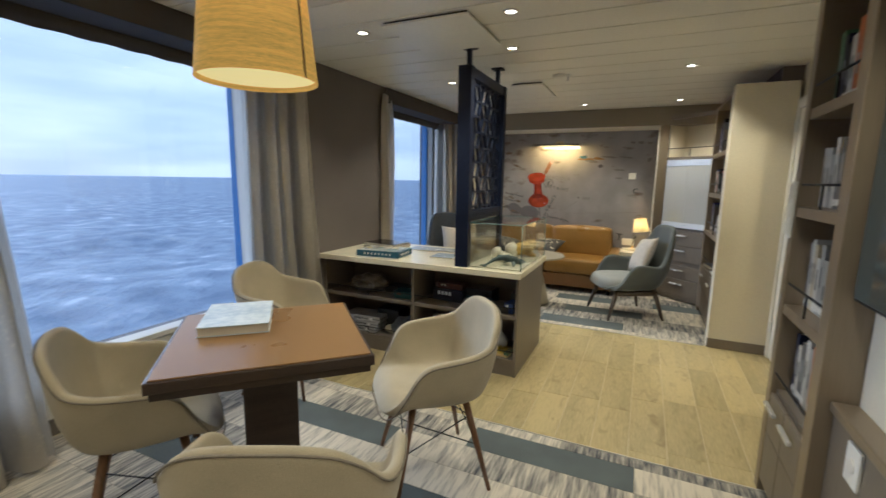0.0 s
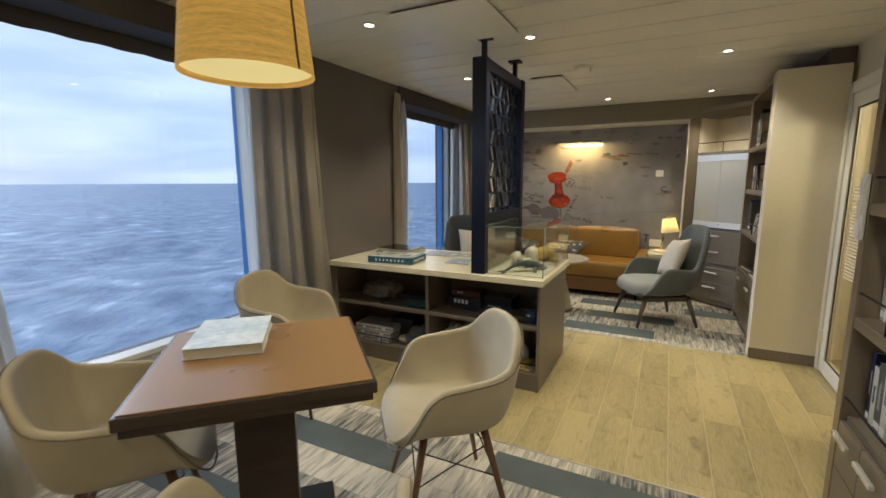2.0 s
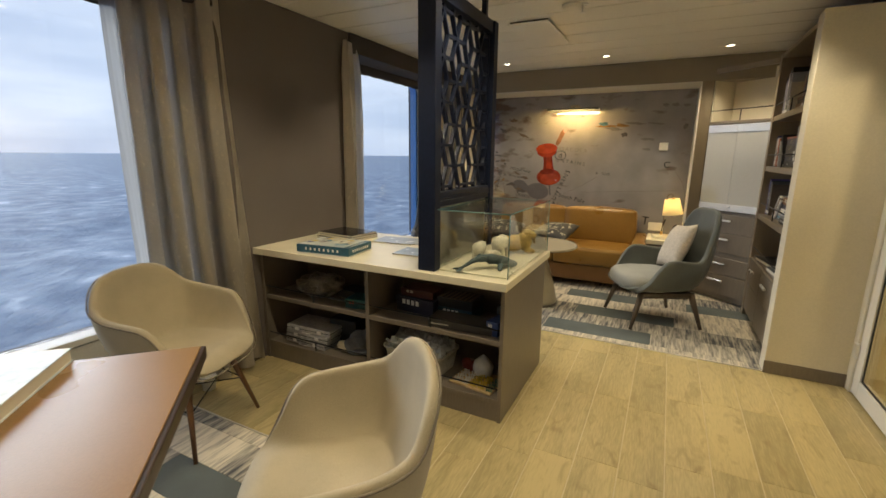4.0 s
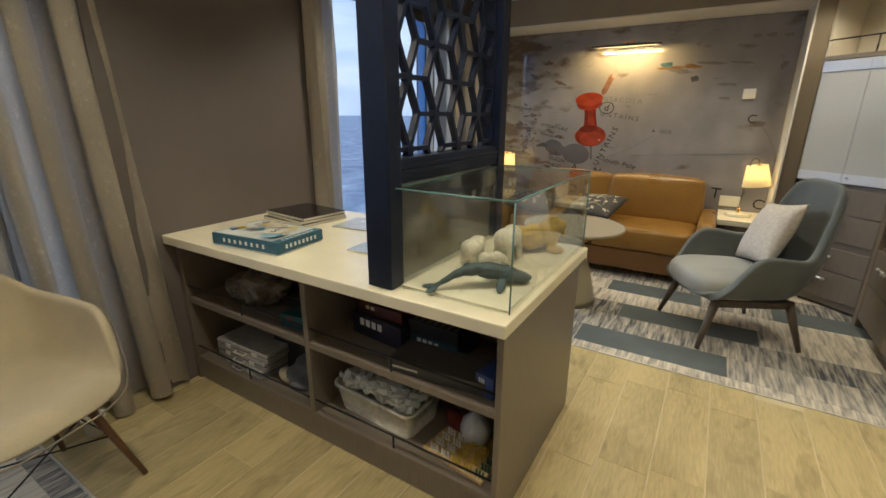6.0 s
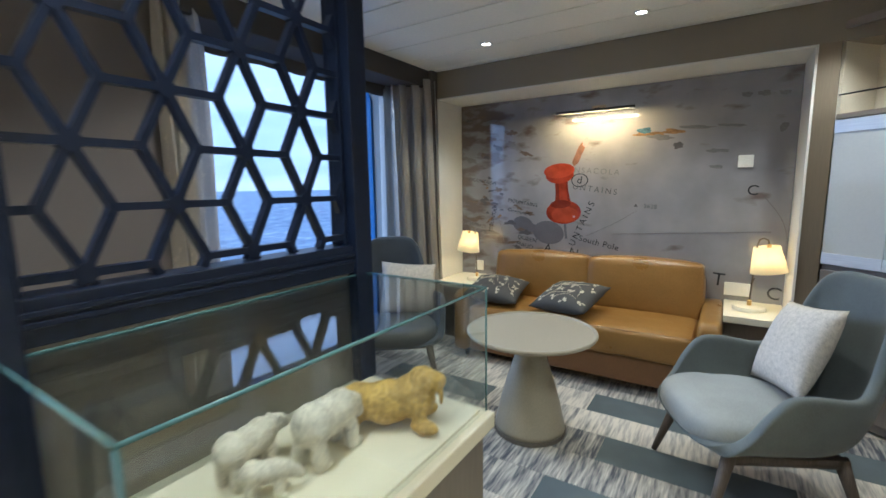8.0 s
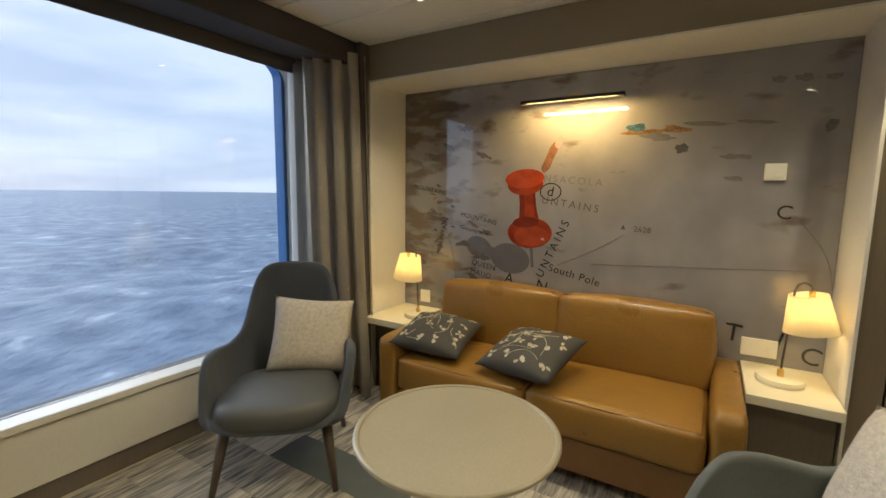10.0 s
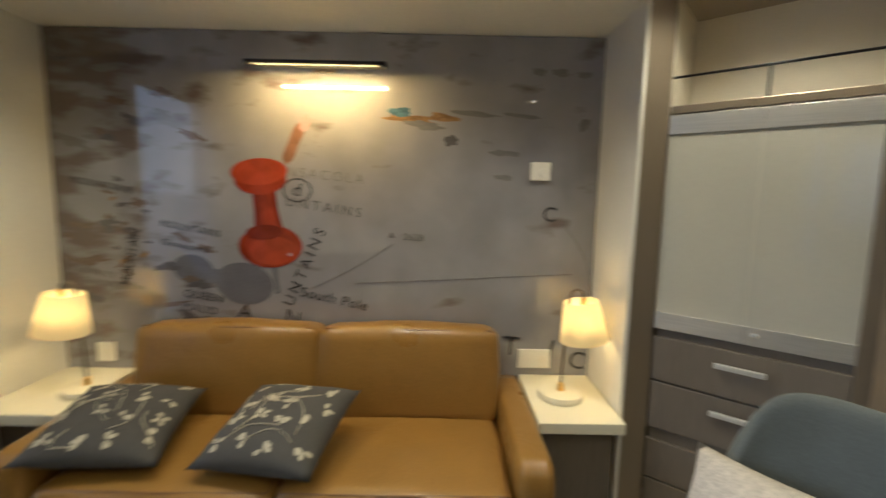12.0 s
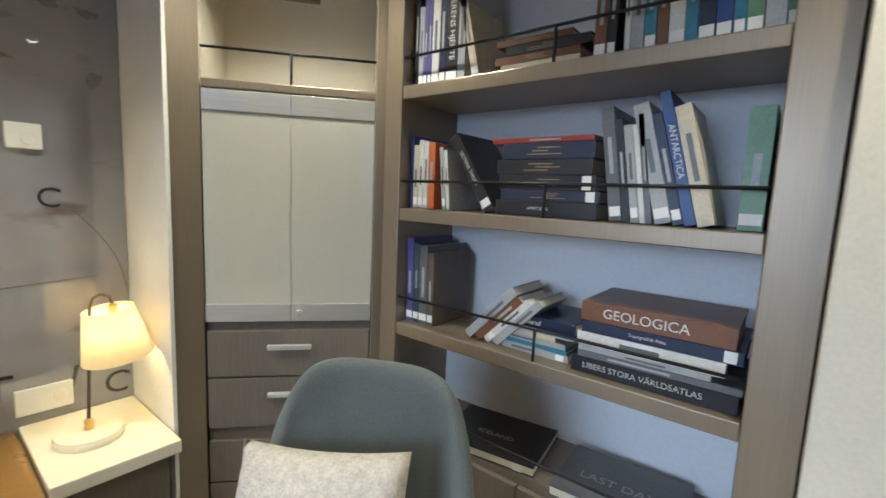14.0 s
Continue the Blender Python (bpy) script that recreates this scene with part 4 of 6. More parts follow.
SATIN = "taupe satin curtain gathered beside the window"
SHEER = "pale grey curtain lining in window light"
curtain((-2.42, 0.28), (-2.58, 0.82), 1, SATIN, CURTAIN, spread=(0.0, 0.10))
curtain((-2.58, 2.20), (-2.42, 2.63), 2, SATIN, CURTAIN, spread=(0.0, 0.10))
curtain((-2.69, 2.205), (-2.62, 2.31), 3, SHEER, LINER, amp=0.03)
curtain((-2.38, 3.66), (-2.46, 3.89), 4, SATIN, CURTAIN, amp=0.05, spread=(0.0, 0.0))
curtain((-2.58, 5.50), (-2.37, 5.82), 5, SATIN, CURTAIN, spread=(0.0, 0.06))
curtain((-2.69, 5.49), (-2.62, 5.60), 6, SHEER, LINER, amp=0.03)

# ---------------------------------------------------------------- sofa niche
mural = thing("mural_panel", pose(-1.16, 6.272, 0.0), "glossy printed map mural with a large red pushpin", "mural", kind="")
MAP = mat("printed_map_gloss", (0.262, 0.257, 0.287), 0.05, var=0.09, scale=1.3, fine=5, bump=0.0, coat=1.0, spec=0.8)
mn, ml = MAP.node_tree.nodes, MAP.node_tree.links
mb = mn["Principled BSDF"]
ml.remove(mb.inputs["Roughness"].links[0])
mb.inputs["Roughness"].default_value = 0.03
msrc = mb.inputs["Base Color"].links[0].from_socket
mco, mmap, mns = mn.new("ShaderNodeTexCoord"), mn.new("ShaderNodeMapping"), mn.new("ShaderNodeTexNoise")
mmap.inputs["Scale"].default_value = (2.6, 1, 6.5)
mmap.inputs["Rotation"].default_value = (0, radians(-12), 0)
mns.inputs["Scale"].default_value, mns.inputs["Detail"].default_value = 1.5, 5
sep, edge, area, thr, mixc = mn.new("ShaderNodeSeparateXYZ"), mn.new("ShaderNodeMapRange"), mn.new("ShaderNodeMath"), mn.new("ShaderNodeMapRange"), mn.new("ShaderNodeMix")
ml.new(mco.outputs["Object"], mmap.inputs["Vector"])
ml.new(mmap.outputs["Vector"], mns.inputs["Vector"])
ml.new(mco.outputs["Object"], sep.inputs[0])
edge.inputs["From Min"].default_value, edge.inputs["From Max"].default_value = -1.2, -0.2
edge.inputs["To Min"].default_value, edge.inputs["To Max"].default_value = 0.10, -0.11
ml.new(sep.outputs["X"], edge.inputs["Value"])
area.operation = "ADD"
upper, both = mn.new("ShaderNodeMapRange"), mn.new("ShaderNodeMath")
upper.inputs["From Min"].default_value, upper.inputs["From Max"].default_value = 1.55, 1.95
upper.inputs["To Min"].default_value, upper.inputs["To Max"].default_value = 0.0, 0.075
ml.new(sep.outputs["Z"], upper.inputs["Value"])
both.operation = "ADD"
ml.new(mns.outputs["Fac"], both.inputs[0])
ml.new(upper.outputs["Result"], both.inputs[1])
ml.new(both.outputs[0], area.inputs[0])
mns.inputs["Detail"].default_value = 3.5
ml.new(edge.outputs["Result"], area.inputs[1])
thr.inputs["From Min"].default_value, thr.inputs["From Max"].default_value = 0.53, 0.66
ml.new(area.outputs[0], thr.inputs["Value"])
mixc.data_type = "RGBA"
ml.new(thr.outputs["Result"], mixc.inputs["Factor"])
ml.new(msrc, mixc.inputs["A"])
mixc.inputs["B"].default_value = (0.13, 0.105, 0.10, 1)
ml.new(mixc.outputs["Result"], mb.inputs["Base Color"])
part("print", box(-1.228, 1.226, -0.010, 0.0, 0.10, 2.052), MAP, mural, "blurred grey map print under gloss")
INK = mat("printed_black_ink", (0.03, 0.03, 0.035), 0.12, var=0.1, bump=0.0, coat=1.0)
INK_S = mat("printed_soft_ink", (0.105, 0.10, 0.11), 0.12, var=0.15, bump=0.0, coat=1.0)
INK_F = mat("printed_faint_ink", (0.185, 0.178, 0.19), 0.12, var=0.15, bump=0.0, coat=1.0)
RED = mat("printed_red_pin", (0.31, 0.045, 0.016), 0.10, var=0.14, scale=6, fine=12, bump=0.0, coat=1.0)
RED_M = mat("printed_mid_red", (0.235, 0.031, 0.012), 0.10, var=0.18, scale=6, fine=12, bump=0.0, coat=1.0)
RED_D = mat("printed_dark_red", (0.15, 0.020, 0.010), 0.10, var=0.14, scale=6, fine=12, bump=0.0, coat=1.0)
SHADOWP = mat("printed_grey_blue", (0.13, 0.13, 0.155), 0.10, var=0.08, scale=6, bump=0.0, coat=1.0)
PINK = mat("printed_faded_red", (0.40, 0.25, 0.27), 0.10, var=0.12, bump=0.0, coat=1.0)
SMUDGE = mat("printed_brown_smudge", (0.15, 0.115, 0.095), 0.12, var=0.2, bump=0.0, coat=1.0)
FADED = mat("printed_faded_brown", (0.22, 0.115, 0.075), 0.10, var=0.2, scale=20, bump=0.0, coat=1.0)
ISLE = mat("printed_ochre", (0.24, 0.145, 0.07), 0.10, var=0.3, scale=20, bump=0.0, coat=1.0)
ISLE_B = mat("printed_blue", (0.07, 0.14, 0.21), 0.10, var=0.3, scale=20, bump=0.0, coat=1.0)


def printed(nm, bm, material, x, z, turn=0.0, layer=0, label=""):
    """A flat printed shape on the mural, given in x and y, at world x and height z."""
    part(nm, bm, material, mural, label, at=pose(x + 1.16, -0.0108 - 0.0007 * layer, z, 90) @ pose(0, 0, 0, 0, 0, turn))


def blot(rx, ry, seed=0, rough=0.0, n=36):
    bm = bmesh.new()
    out = []
    for k in range(n):
        a = 2 * math.pi * k / n
        r = 1 + rough * noise.noise(Vector((math.cos(a) * 1.7, math.sin(a) * 1.7, seed * 3.7)))
        out.append(bm.verts.new((rx * r * math.cos(a), ry * r * math.sin(a), 0)))
    bm.faces.new(out)
    return bm


printed("printed_shadow", blot(0.095, 0.07), SHADOWP, -1.775, 0.995, -15)
printed("printed_shadow", blot(0.16, 0.035), SHADOWP, -1.67, 0.965, -14, 1)
printed("printed_shadow", blot(0.135, 0.098), SHADOWP, -1.545, 0.935, -8, 2)


def pin_shaft(shrink):
    """The waisted shaft of the pin, narrower by shrink."""
    bm, left, right = bmesh.new(), [], []
    for k in range(13):
        v = k / 12
        w = (0.050 + 0.030 * (1 - v) ** 3 + 0.012 * v ** 4) * shrink
        left.append(bm.verts.new((-w, -0.15 + 0.29 * v, 0)))
        right.append(bm.verts.new((w, -0.15 + 0.29 * v, 0)))
    for k in range(12):
        bm.faces.new((left[k], right[k], right[k + 1], left[k + 1]))
    return bm


printed("pin_needle", box(-0.010, 0.010, -0.085, 0.085, -0.0002, 0.0002), SHADOWP, -1.40, 0.975, 6, 0)
printed("pin_shaft", pin_shaft(1.0), RED_D, -1.437, 1.29, 6, 1, "dark red printed pin shaft")
printed("pin_shaft_light", pin_shaft(0.55), RED_M, -1.428, 1.29, 6, 2, "lighter middle of the printed shaft")
printed("pin_head_underside", blot(0.118, 0.070), RED_M, -1.458, 1.415, 4, 3)
printed("pin_head", blot(0.128, 0.060), RED, -1.463, 1.448, 4, 4, "red printed pin head")
printed("pin_collar", blot(0.146, 0.098), RED_M, -1.420, 1.110, 2, 2, "red printed pin collar")
printed("pin_collar_light", blot(0.112, 0.066), RED, -1.408, 1.090, 2, 3, "brighter lower bulge of the printed collar")
printed("pin_collar_shade", blot(0.085, 0.034), RED_D, -1.445, 1.176, 4, 5)
printed("pin_gloss", blot(0.010, 0.008), PINK, -1.330, 1.075, 0, 5)
printed("faded_needle", blot(0.026, 0.105, 2, 0.3), FADED, -1.305, 1.575, -24, 1)
printed("faded_needle_tip", blot(0.022, 0.035, 5, 0.3), PINK, -1.255, 1.665, -20, 2)
for body_t, x, z, size, turn, m, sp in (
        ("NSACOLA", -1.165, 1.435, 0.062, -5, INK_F, 1.35), ("UNTAINS", -1.175, 1.293, 0.062, -8, INK_S, 1.45), ("UNTAINS", -1.265, 1.015, 0.072, 66, INK, 1.4),
        ("South Pole", -1.130, 0.868, 0.066, -12, INK, 1.1), ("QUEEN", -1.735, 0.872, 0.052, -10, INK, 1.1), ("MAUD", -1.755, 0.812, 0.052, -10, INK, 1.1),
        ("2628", -0.765, 1.163, 0.044, -4, INK_S, 1.05), ("C", -0.146, 1.277, 0.095, -4, INK, 1), ("T", -0.302, 0.655, 0.13, -4, INK, 1), ("I", -0.110, 0.645, 0.12, -14, INK, 1), ("C", 0.015, 0.590, 0.12, -10, INK, 1),
        ("A", -1.545, 0.800, 0.10, -10, INK, 1), ("N", -1.325, 0.775, 0.10, -14, INK, 1), ("MOUNTAINS", -1.78, 1.185, 0.044, -10, INK, 1.1), ("Glossopteris", -1.81, 1.105, 0.040, -10, INK, 1.05),
        ("MOUNTAINS", -2.17, 1.375, 0.044, -10, INK, 1.1), ("LEVERETT", -2.22, 0.975, 0.036, -10, INK_S, 1.1), ("GLACIER", -2.21, 0.930, 0.036, -10, INK_S, 1.1), ("MOUNTAIN", -2.06, 1.05, 0.050, 76, INK, 1.0), ("S", -2.30, 0.735, 0.08, -6, INK, 1)):
    printed("lettering", text_bm(body_t, size, 0.0002, sp), m, x, z, turn, 4)
ringb = bmesh.new()
for k in range(32):
    a, c = 2 * math.pi * k / 32, 2 * math.pi * (k + 1) / 32
    ringb.faces.new([ringb.verts.new((r * 1.25 * math.cos(t), r * math.sin(t), 0)) for r, t in ((0.048, a), (0.054, a), (0.054, c), (0.048, c))])
printed("ring_mark", ringb, INK, -1.293, 1.368, 0, 4)
printed("lettering", text_bm("d", 0.085, 0.0002), INK, -1.293, 1.368, -8, 4)
printed("triangle_mark", blot(0.018, 0.016, 0, 0, 3), INK_S, -0.865, 1.170, 90, 4)
for k, (x, z, rx, ry, m) in enumerate(((-0.79, 1.69, 0.10, 0.022, ISLE), (-0.72, 1.665, 0.08, 0.02, INK_F), (-0.83, 1.72, 0.05, 0.018, ISLE_B), (-0.64, 1.70, 0.07, 0.015, ISLE), (-0.60, 1.600, 0.03, 0.024, INK_S), (-0.36, 1.55, 0.06, 0.014, INK_F),
                                       (-0.36, 1.44, 0.04, 0.012, INK_F), (-0.50, 1.72, 0.10, 0.010, INK_F), (-0.30, 1.715, 0.08, 0.009, INK_F), (-0.12, 1.90, 0.035, 0.016, INK_F), (-0.22, 1.905, 0.03, 0.014, INK_F), (-0.02, 1.895, 0.03, 0.014, INK_F), (-0.01, 1.68, 0.025, 0.03, INK_F))):
    printed("map_blot", blot(rx, ry, k + 60, 0.6), m, x, z, -6, 1.2 + 0.12 * k)
rnd = random.Random(77)
for k in range(34):
    x = -2.34 + 0.62 * rnd.random() ** 1.4
    z = rnd.choice((rnd.uniform(1.55, 1.98), rnd.uniform(1.0, 1.35), rnd.uniform(0.72, 1.2)))
    printed("map_blot", blot(rnd.uniform(0.02, 0.075), rnd.uniform(0.008, 0.024), k + 200, 0.9), rnd.choice((INK_S, INK_F, SMUDGE, SMUDGE)), x, z, rnd.uniform(-25, 10), 0.1 + 0.05 * k)
for k in range(16):
    printed("map_blot", blot(rnd.uniform(0.012, 0.03), rnd.uniform(0.006, 0.012), k + 300, 0.8), rnd.choice((INK_S, SMUDGE, ISLE)), -2.10 + 0.05 * rnd.gauss(0, 1), 0.98 + 0.028 * k, rnd.uniform(-30, 60), 2.0 + 0.06 * k)
for x0, z0, x1, z1, bow in ((-1.03, 0.945, -0.03, 1.005, 0.01), (-1.23, 0.92, -0.86, 1.13, 0.02), (-0.085, 1.24, 0.062, 0.93, 0.035), (-1.95, 0.62, -2.10, 1.25, 0.05)):
    pts = [((x0 + (x1 - x0) * t + bow * math.sin(math.pi * t)) + 1.16, -0.0112, z0 + (z1 - z0) * t) for t in [i / 14 for i in range(15)]]
    part("map_line", tube(pts, 0.0016, 4), INK_F, mural)

sofa = thing("sofa", pose(-1.155, 5.93, 0.004), "two-seat cognac leather sofa with boxy arms", "sofa")
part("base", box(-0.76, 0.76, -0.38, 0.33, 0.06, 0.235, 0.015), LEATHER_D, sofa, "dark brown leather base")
for sx in (-1, 1):
    part("arm", pad(0.125, 0.74, 0.47, 0.03, 0.004), LEATHER, sofa, at=pose(sx * 0.832, -0.035, 0.05))
    part("seat_cushion", pad(0.755, 0.66, 0.185, 0.028, 0.012, 14), LEATHER, sofa, at=pose(sx * 0.381, -0.075, 0.232))
    part("back_cushion", pad(0.76, 0.185, 0.395, 0.032, 0.022, 14), LEATHER, sofa, at=pose(sx * 0.384, 0.165, 0.385, -7))
    for sy in (-0.34, 0.28):
        part("foot", rod((sx * 0.80, sy, 0.0), (sx * 0.80, sy, 0.062), 0.018, 0.022), BLACK, sofa)
for sx in (-1, 1):
    loop = [(sx * 0.381 + a * 0.362, -0.075 + c * 0.315, 0.409) for a, c in ((-1, -1), (0, -1.015), (1, -1), (1.01, 0), (1, 1), (0, 1.0), (-1, 1), (-1.01, 0))]
    part("seam", tube(loop, 0.004, 6, True), LEATHER_D, sofa, "stitched cushion seam")
for sx in (-1, 1):
    top = [(a * 0.355, y, 0.392) for a, y in ((-1, -0.072), (-0.5, -0.076), (0, -0.078), (0.5, -0.076), (1, -0.072))]
    part("seam", tube(top, 0.0035, 6), LEATHER_D, sofa, "stitched seam along the back cushion", at=pose(sx * 0.384, 0.165, 0.385, -7))
part("back_frame", box(-0.76, 0.76, 0.24, 0.33, 0.235, 0.70, 0.02), LEATHER, sofa)

FLORAL = mat("dark_grey_cloth", (0.075, 0.073, 0.07), 0.9, var=0.1, scale=9, fine=200, bump=0.3)
SPRIG = mat("pale_embroidery", (0.50, 0.46, 0.36), 0.9, var=0.12, scale=30, fine=300, bump=0.3)


def on_pillow(u, v, w, h, t, lift):
    y = -t / 2 * ((1 - abs(u) ** 2.6) * (1 - abs(v) ** 2.6)) ** 0.55 - lift
    return Vector((u * w / 2 * (1 - 0.07 * (1 - v * v) * u * u), y, (v * (1 - 0.07 * (1 - u * u) * v * v) + 1) * h / 2))


def petal(w, h, t, u, v, ang, ln, wd):
    """A small leaf laid on the cushion's face."""
    bm = bmesh.new()
    mid = bm.verts.new(on_pillow(u, v, w, h, t, 0.003))
    ring = []
    for k in range(10):
        a = 2 * math.pi * k / 10
        pu, pv = ln * math.cos(a), wd * math.sin(a) * (1 + 0.3 * math.cos(a))
        ring.append(bm.verts.new(on_pillow(u + pu * math.cos(ang) - pv * math.sin(ang), v + pu * math.sin(ang) + pv * math.cos(ang), w, h, t, 0.0022)))
    for k in range(10):
        bm.faces.new((mid, ring[(k + 1) % 10], ring[k]))
    return bm


for x, y, z, rot, seed in ((-1.75, 5.56, 0.445, (-80, 4, 8), 3), (-1.23, 5.54, 0.440, (-76, -3, -12), 8)):
    p = thing("floral_cushion", pose(x, y, z), "dark grey cushion with pale floral sprigs lying on the sofa", "cushion", "sofa cushions")
    at = pose(0, -0.02, 0.045, 0, 0, rot[2]) @ pose(0, 0, 0, rot[0], rot[1], 0)
    cover = part("cover", pillow_bm(0.43, 0.43, 0.15), FLORAL, p, at=at)
    rnd = random.Random(seed)
    for k in range(8):
        a0, u0, v0 = rnd.uniform(0, 6.28), rnd.uniform(-0.6, 0.6), rnd.uniform(-0.6, 0.6)
        pts = []
        for i in range(12):
            pts.append(on_pillow(u0, v0, 0.43, 0.43, 0.15, 0.002))
            a0 += rnd.uniform(-0.1, 0.35)
            u0, v0 = max(-0.85, min(0.85, u0 + 0.085 * math.cos(a0))), max(-0.85, min(0.85, v0 + 0.085 * math.sin(a0)))
        part("stem", tube(pts, 0.0018, 5), SPRIG, p, "embroidered pale stem", at=at)
    for k in range(16):
        u, v = -0.69 + 0.46 * (k % 4) + rnd.uniform(-0.12, 0.12), -0.69 + 0.46 * (k // 4) + rnd.uniform(-0.12, 0.12)
        fl = bmesh.new()
        for i in range(rnd.randint(3, 5)):
            a = rnd.uniform(0, 6.28)
            join(fl, petal(0.43, 0.43, 0.15, u + 0.08 * math.cos(a), v + 0.08 * math.sin(a), a, 0.065, 0.036))
        part("sprig", fl, SPRIG, p, "pale embroidered blossom", at=at)

for x0, x1 in ((-0.262, 0.064), (-2.386, -2.055)):
    st = thing("side_table", pose((x0 + x1) / 2, 6.03, 0), "white stone side shelf beside the sofa on a dark cabinet", "side table", "side tables")
    inv = st.matrix_world.inverted()
    for nm, bm, m in (("top", box(x0, x1, 5.80, 6.258, 0.478, 0.522, 0.004), STONE), ("body", box(x0 + 0.01, x1 - 0.005, 5.90, 6.25, 0.0, 0.476), BROWN)):
        bm.transform(inv)
        part(nm, bm, m, st)


def table_lamp(x, y, z, turn, sx):
    lm = thing("table_lamp", pose(x, y, z, 0, 0, turn), "lit cream shade table lamp on a white disc base", "table lamp", "side table lamps")
    part("base", lathe([(0.090, 0.0), (0.092, 0.012), (0.088, 0.026), (0.02, 0.030)], 32), STONE, lm, smooth=False)
    part("collar", lathe([(0.013, 0.028), (0.013, 0.06), (0.008, 0.065)], 16), BRASS, lm, "brass collar")
    pts = [(0, 0, 0.06), (-0.012 * sx, 0, 0.30), (-0.018 * sx, 0, 0.42), (-0.028 * sx, 0, 0.452), (-0.048 * sx, 0, 0.462), (-0.070 * sx, 0, 0.452), (-0.078 * sx, 0, 0.425)]
    part("stem", tube(pts, 0.005), ASH, lm, "dark curved stem")
    s = lathe([(0.098, 0.0), (0.068, 0.165)], 32, False)
    for f in s.faces:
        f.smooth = True
    thicken(part("shade", s, SHADE, lm, "lit cream cloth shade", at=pose(-0.088 * sx, 0, 0.25, 0, 8 * sx, 0)), 0.003)
    part("finial", lathe([(0.012, 0.40), (0.012, 0.425), (0.005, 0.43)], 12), BRASS, lm, "brass fitting", at=pose(-0.078 * sx, 0, 0))
    return lm


table_lamp(-0.125, 6.02, 0.523, 0, -1)
table_lamp(-2.09, 6.00, 0.523, 0, 1)

pl = thing("picture_light", pose(-1.16, 6.262, 1.90), "slim dark picture light above the mural", "picture light")
part("bar", box(-0.285, 0.285, -0.165, -0.125, -0.035, -0.012, 0.003), BLACK, pl)
part("arm", rod((0, -0.14, -0.012), (0, 0.0, 0.02), 0.006), BLACK, pl)
part("backplate", box(-0.05, 0.05, -0.012, 0.0, -0.02, 0.035, 0.003), BRONZE, pl)
part("led_strip", box(-0.25, 0.25, -0.1245, -0.122, -0.032, -0.024), LED, pl, "lit strip")

th = thing("thermostat", pose(-0.198, 6.262, 1.472), "white square thermostat on the mural", "thermostat")
part("body", box(-0.043, 0.043, -0.022, 0, -0.04, 0.04, 0.004), PLASTIC, th)
part("knob", lathe([(0.02, 0), (0.018, 0.005)], 20), PLASTIC, th, at=pose(0.01, -0.022, -0.008, 90))
for x in (-0.19, -2.20):
    sk = thing("wall_socket", pose(x, 6.262, 0.60), "white double wall socket above the side shelf", "socket")
    w = 0.075 if x > -1 else 0.04
    part("plate", box(-w, w, -0.012, 0, -0.045, 0.045, 0.003), PLASTIC, sk)
    part("socket_face", lathe([(0.02, 0), (0.02, 0.002), (0.014, 0.0025)], 20), WHITE, sk, at=pose(w - 0.035, -0.012, 0, 90))

rt = thing("round_table", pose(-1.125, 4.822, 0.004), "round grey-beige pedestal side table with rimmed top", "table")
TAUPE = mat("grey_beige_lacquer", (0.31, 0.275, 0.20), 0.4, var=0.06, scale=3, fine=120, bump=0.02)
part("tabletop", lathe([(0.17, 0.523), (0.30, 0.540), (0.336, 0.545), (0.343, 0.553), (0.342, 0.562), (0.336, 0.566), (0.326, 0.565), (0.322, 0.560), (0.001, 0.559)], 72, True), TAUPE, rt, smooth=False)
part("pedestal", lathe([(0.190, 0.022), (0.186, 0.045), (0.158, 0.17), (0.122, 0.30), (0.094, 0.385), (0.083, 0.425), (0.082, 0.45), (0.092, 0.478), (0.125, 0.503), (0.172, 0.523)], 56), TAUPE, rt, smooth=True)
part("foot_ring", lathe([(0.193, 0.0), (0.193, 0.021)], 56), mat("dark_taupe_lacquer", (0.12, 0.105, 0.085), 0.45, var=0.1), rt, "darker plinth ring")


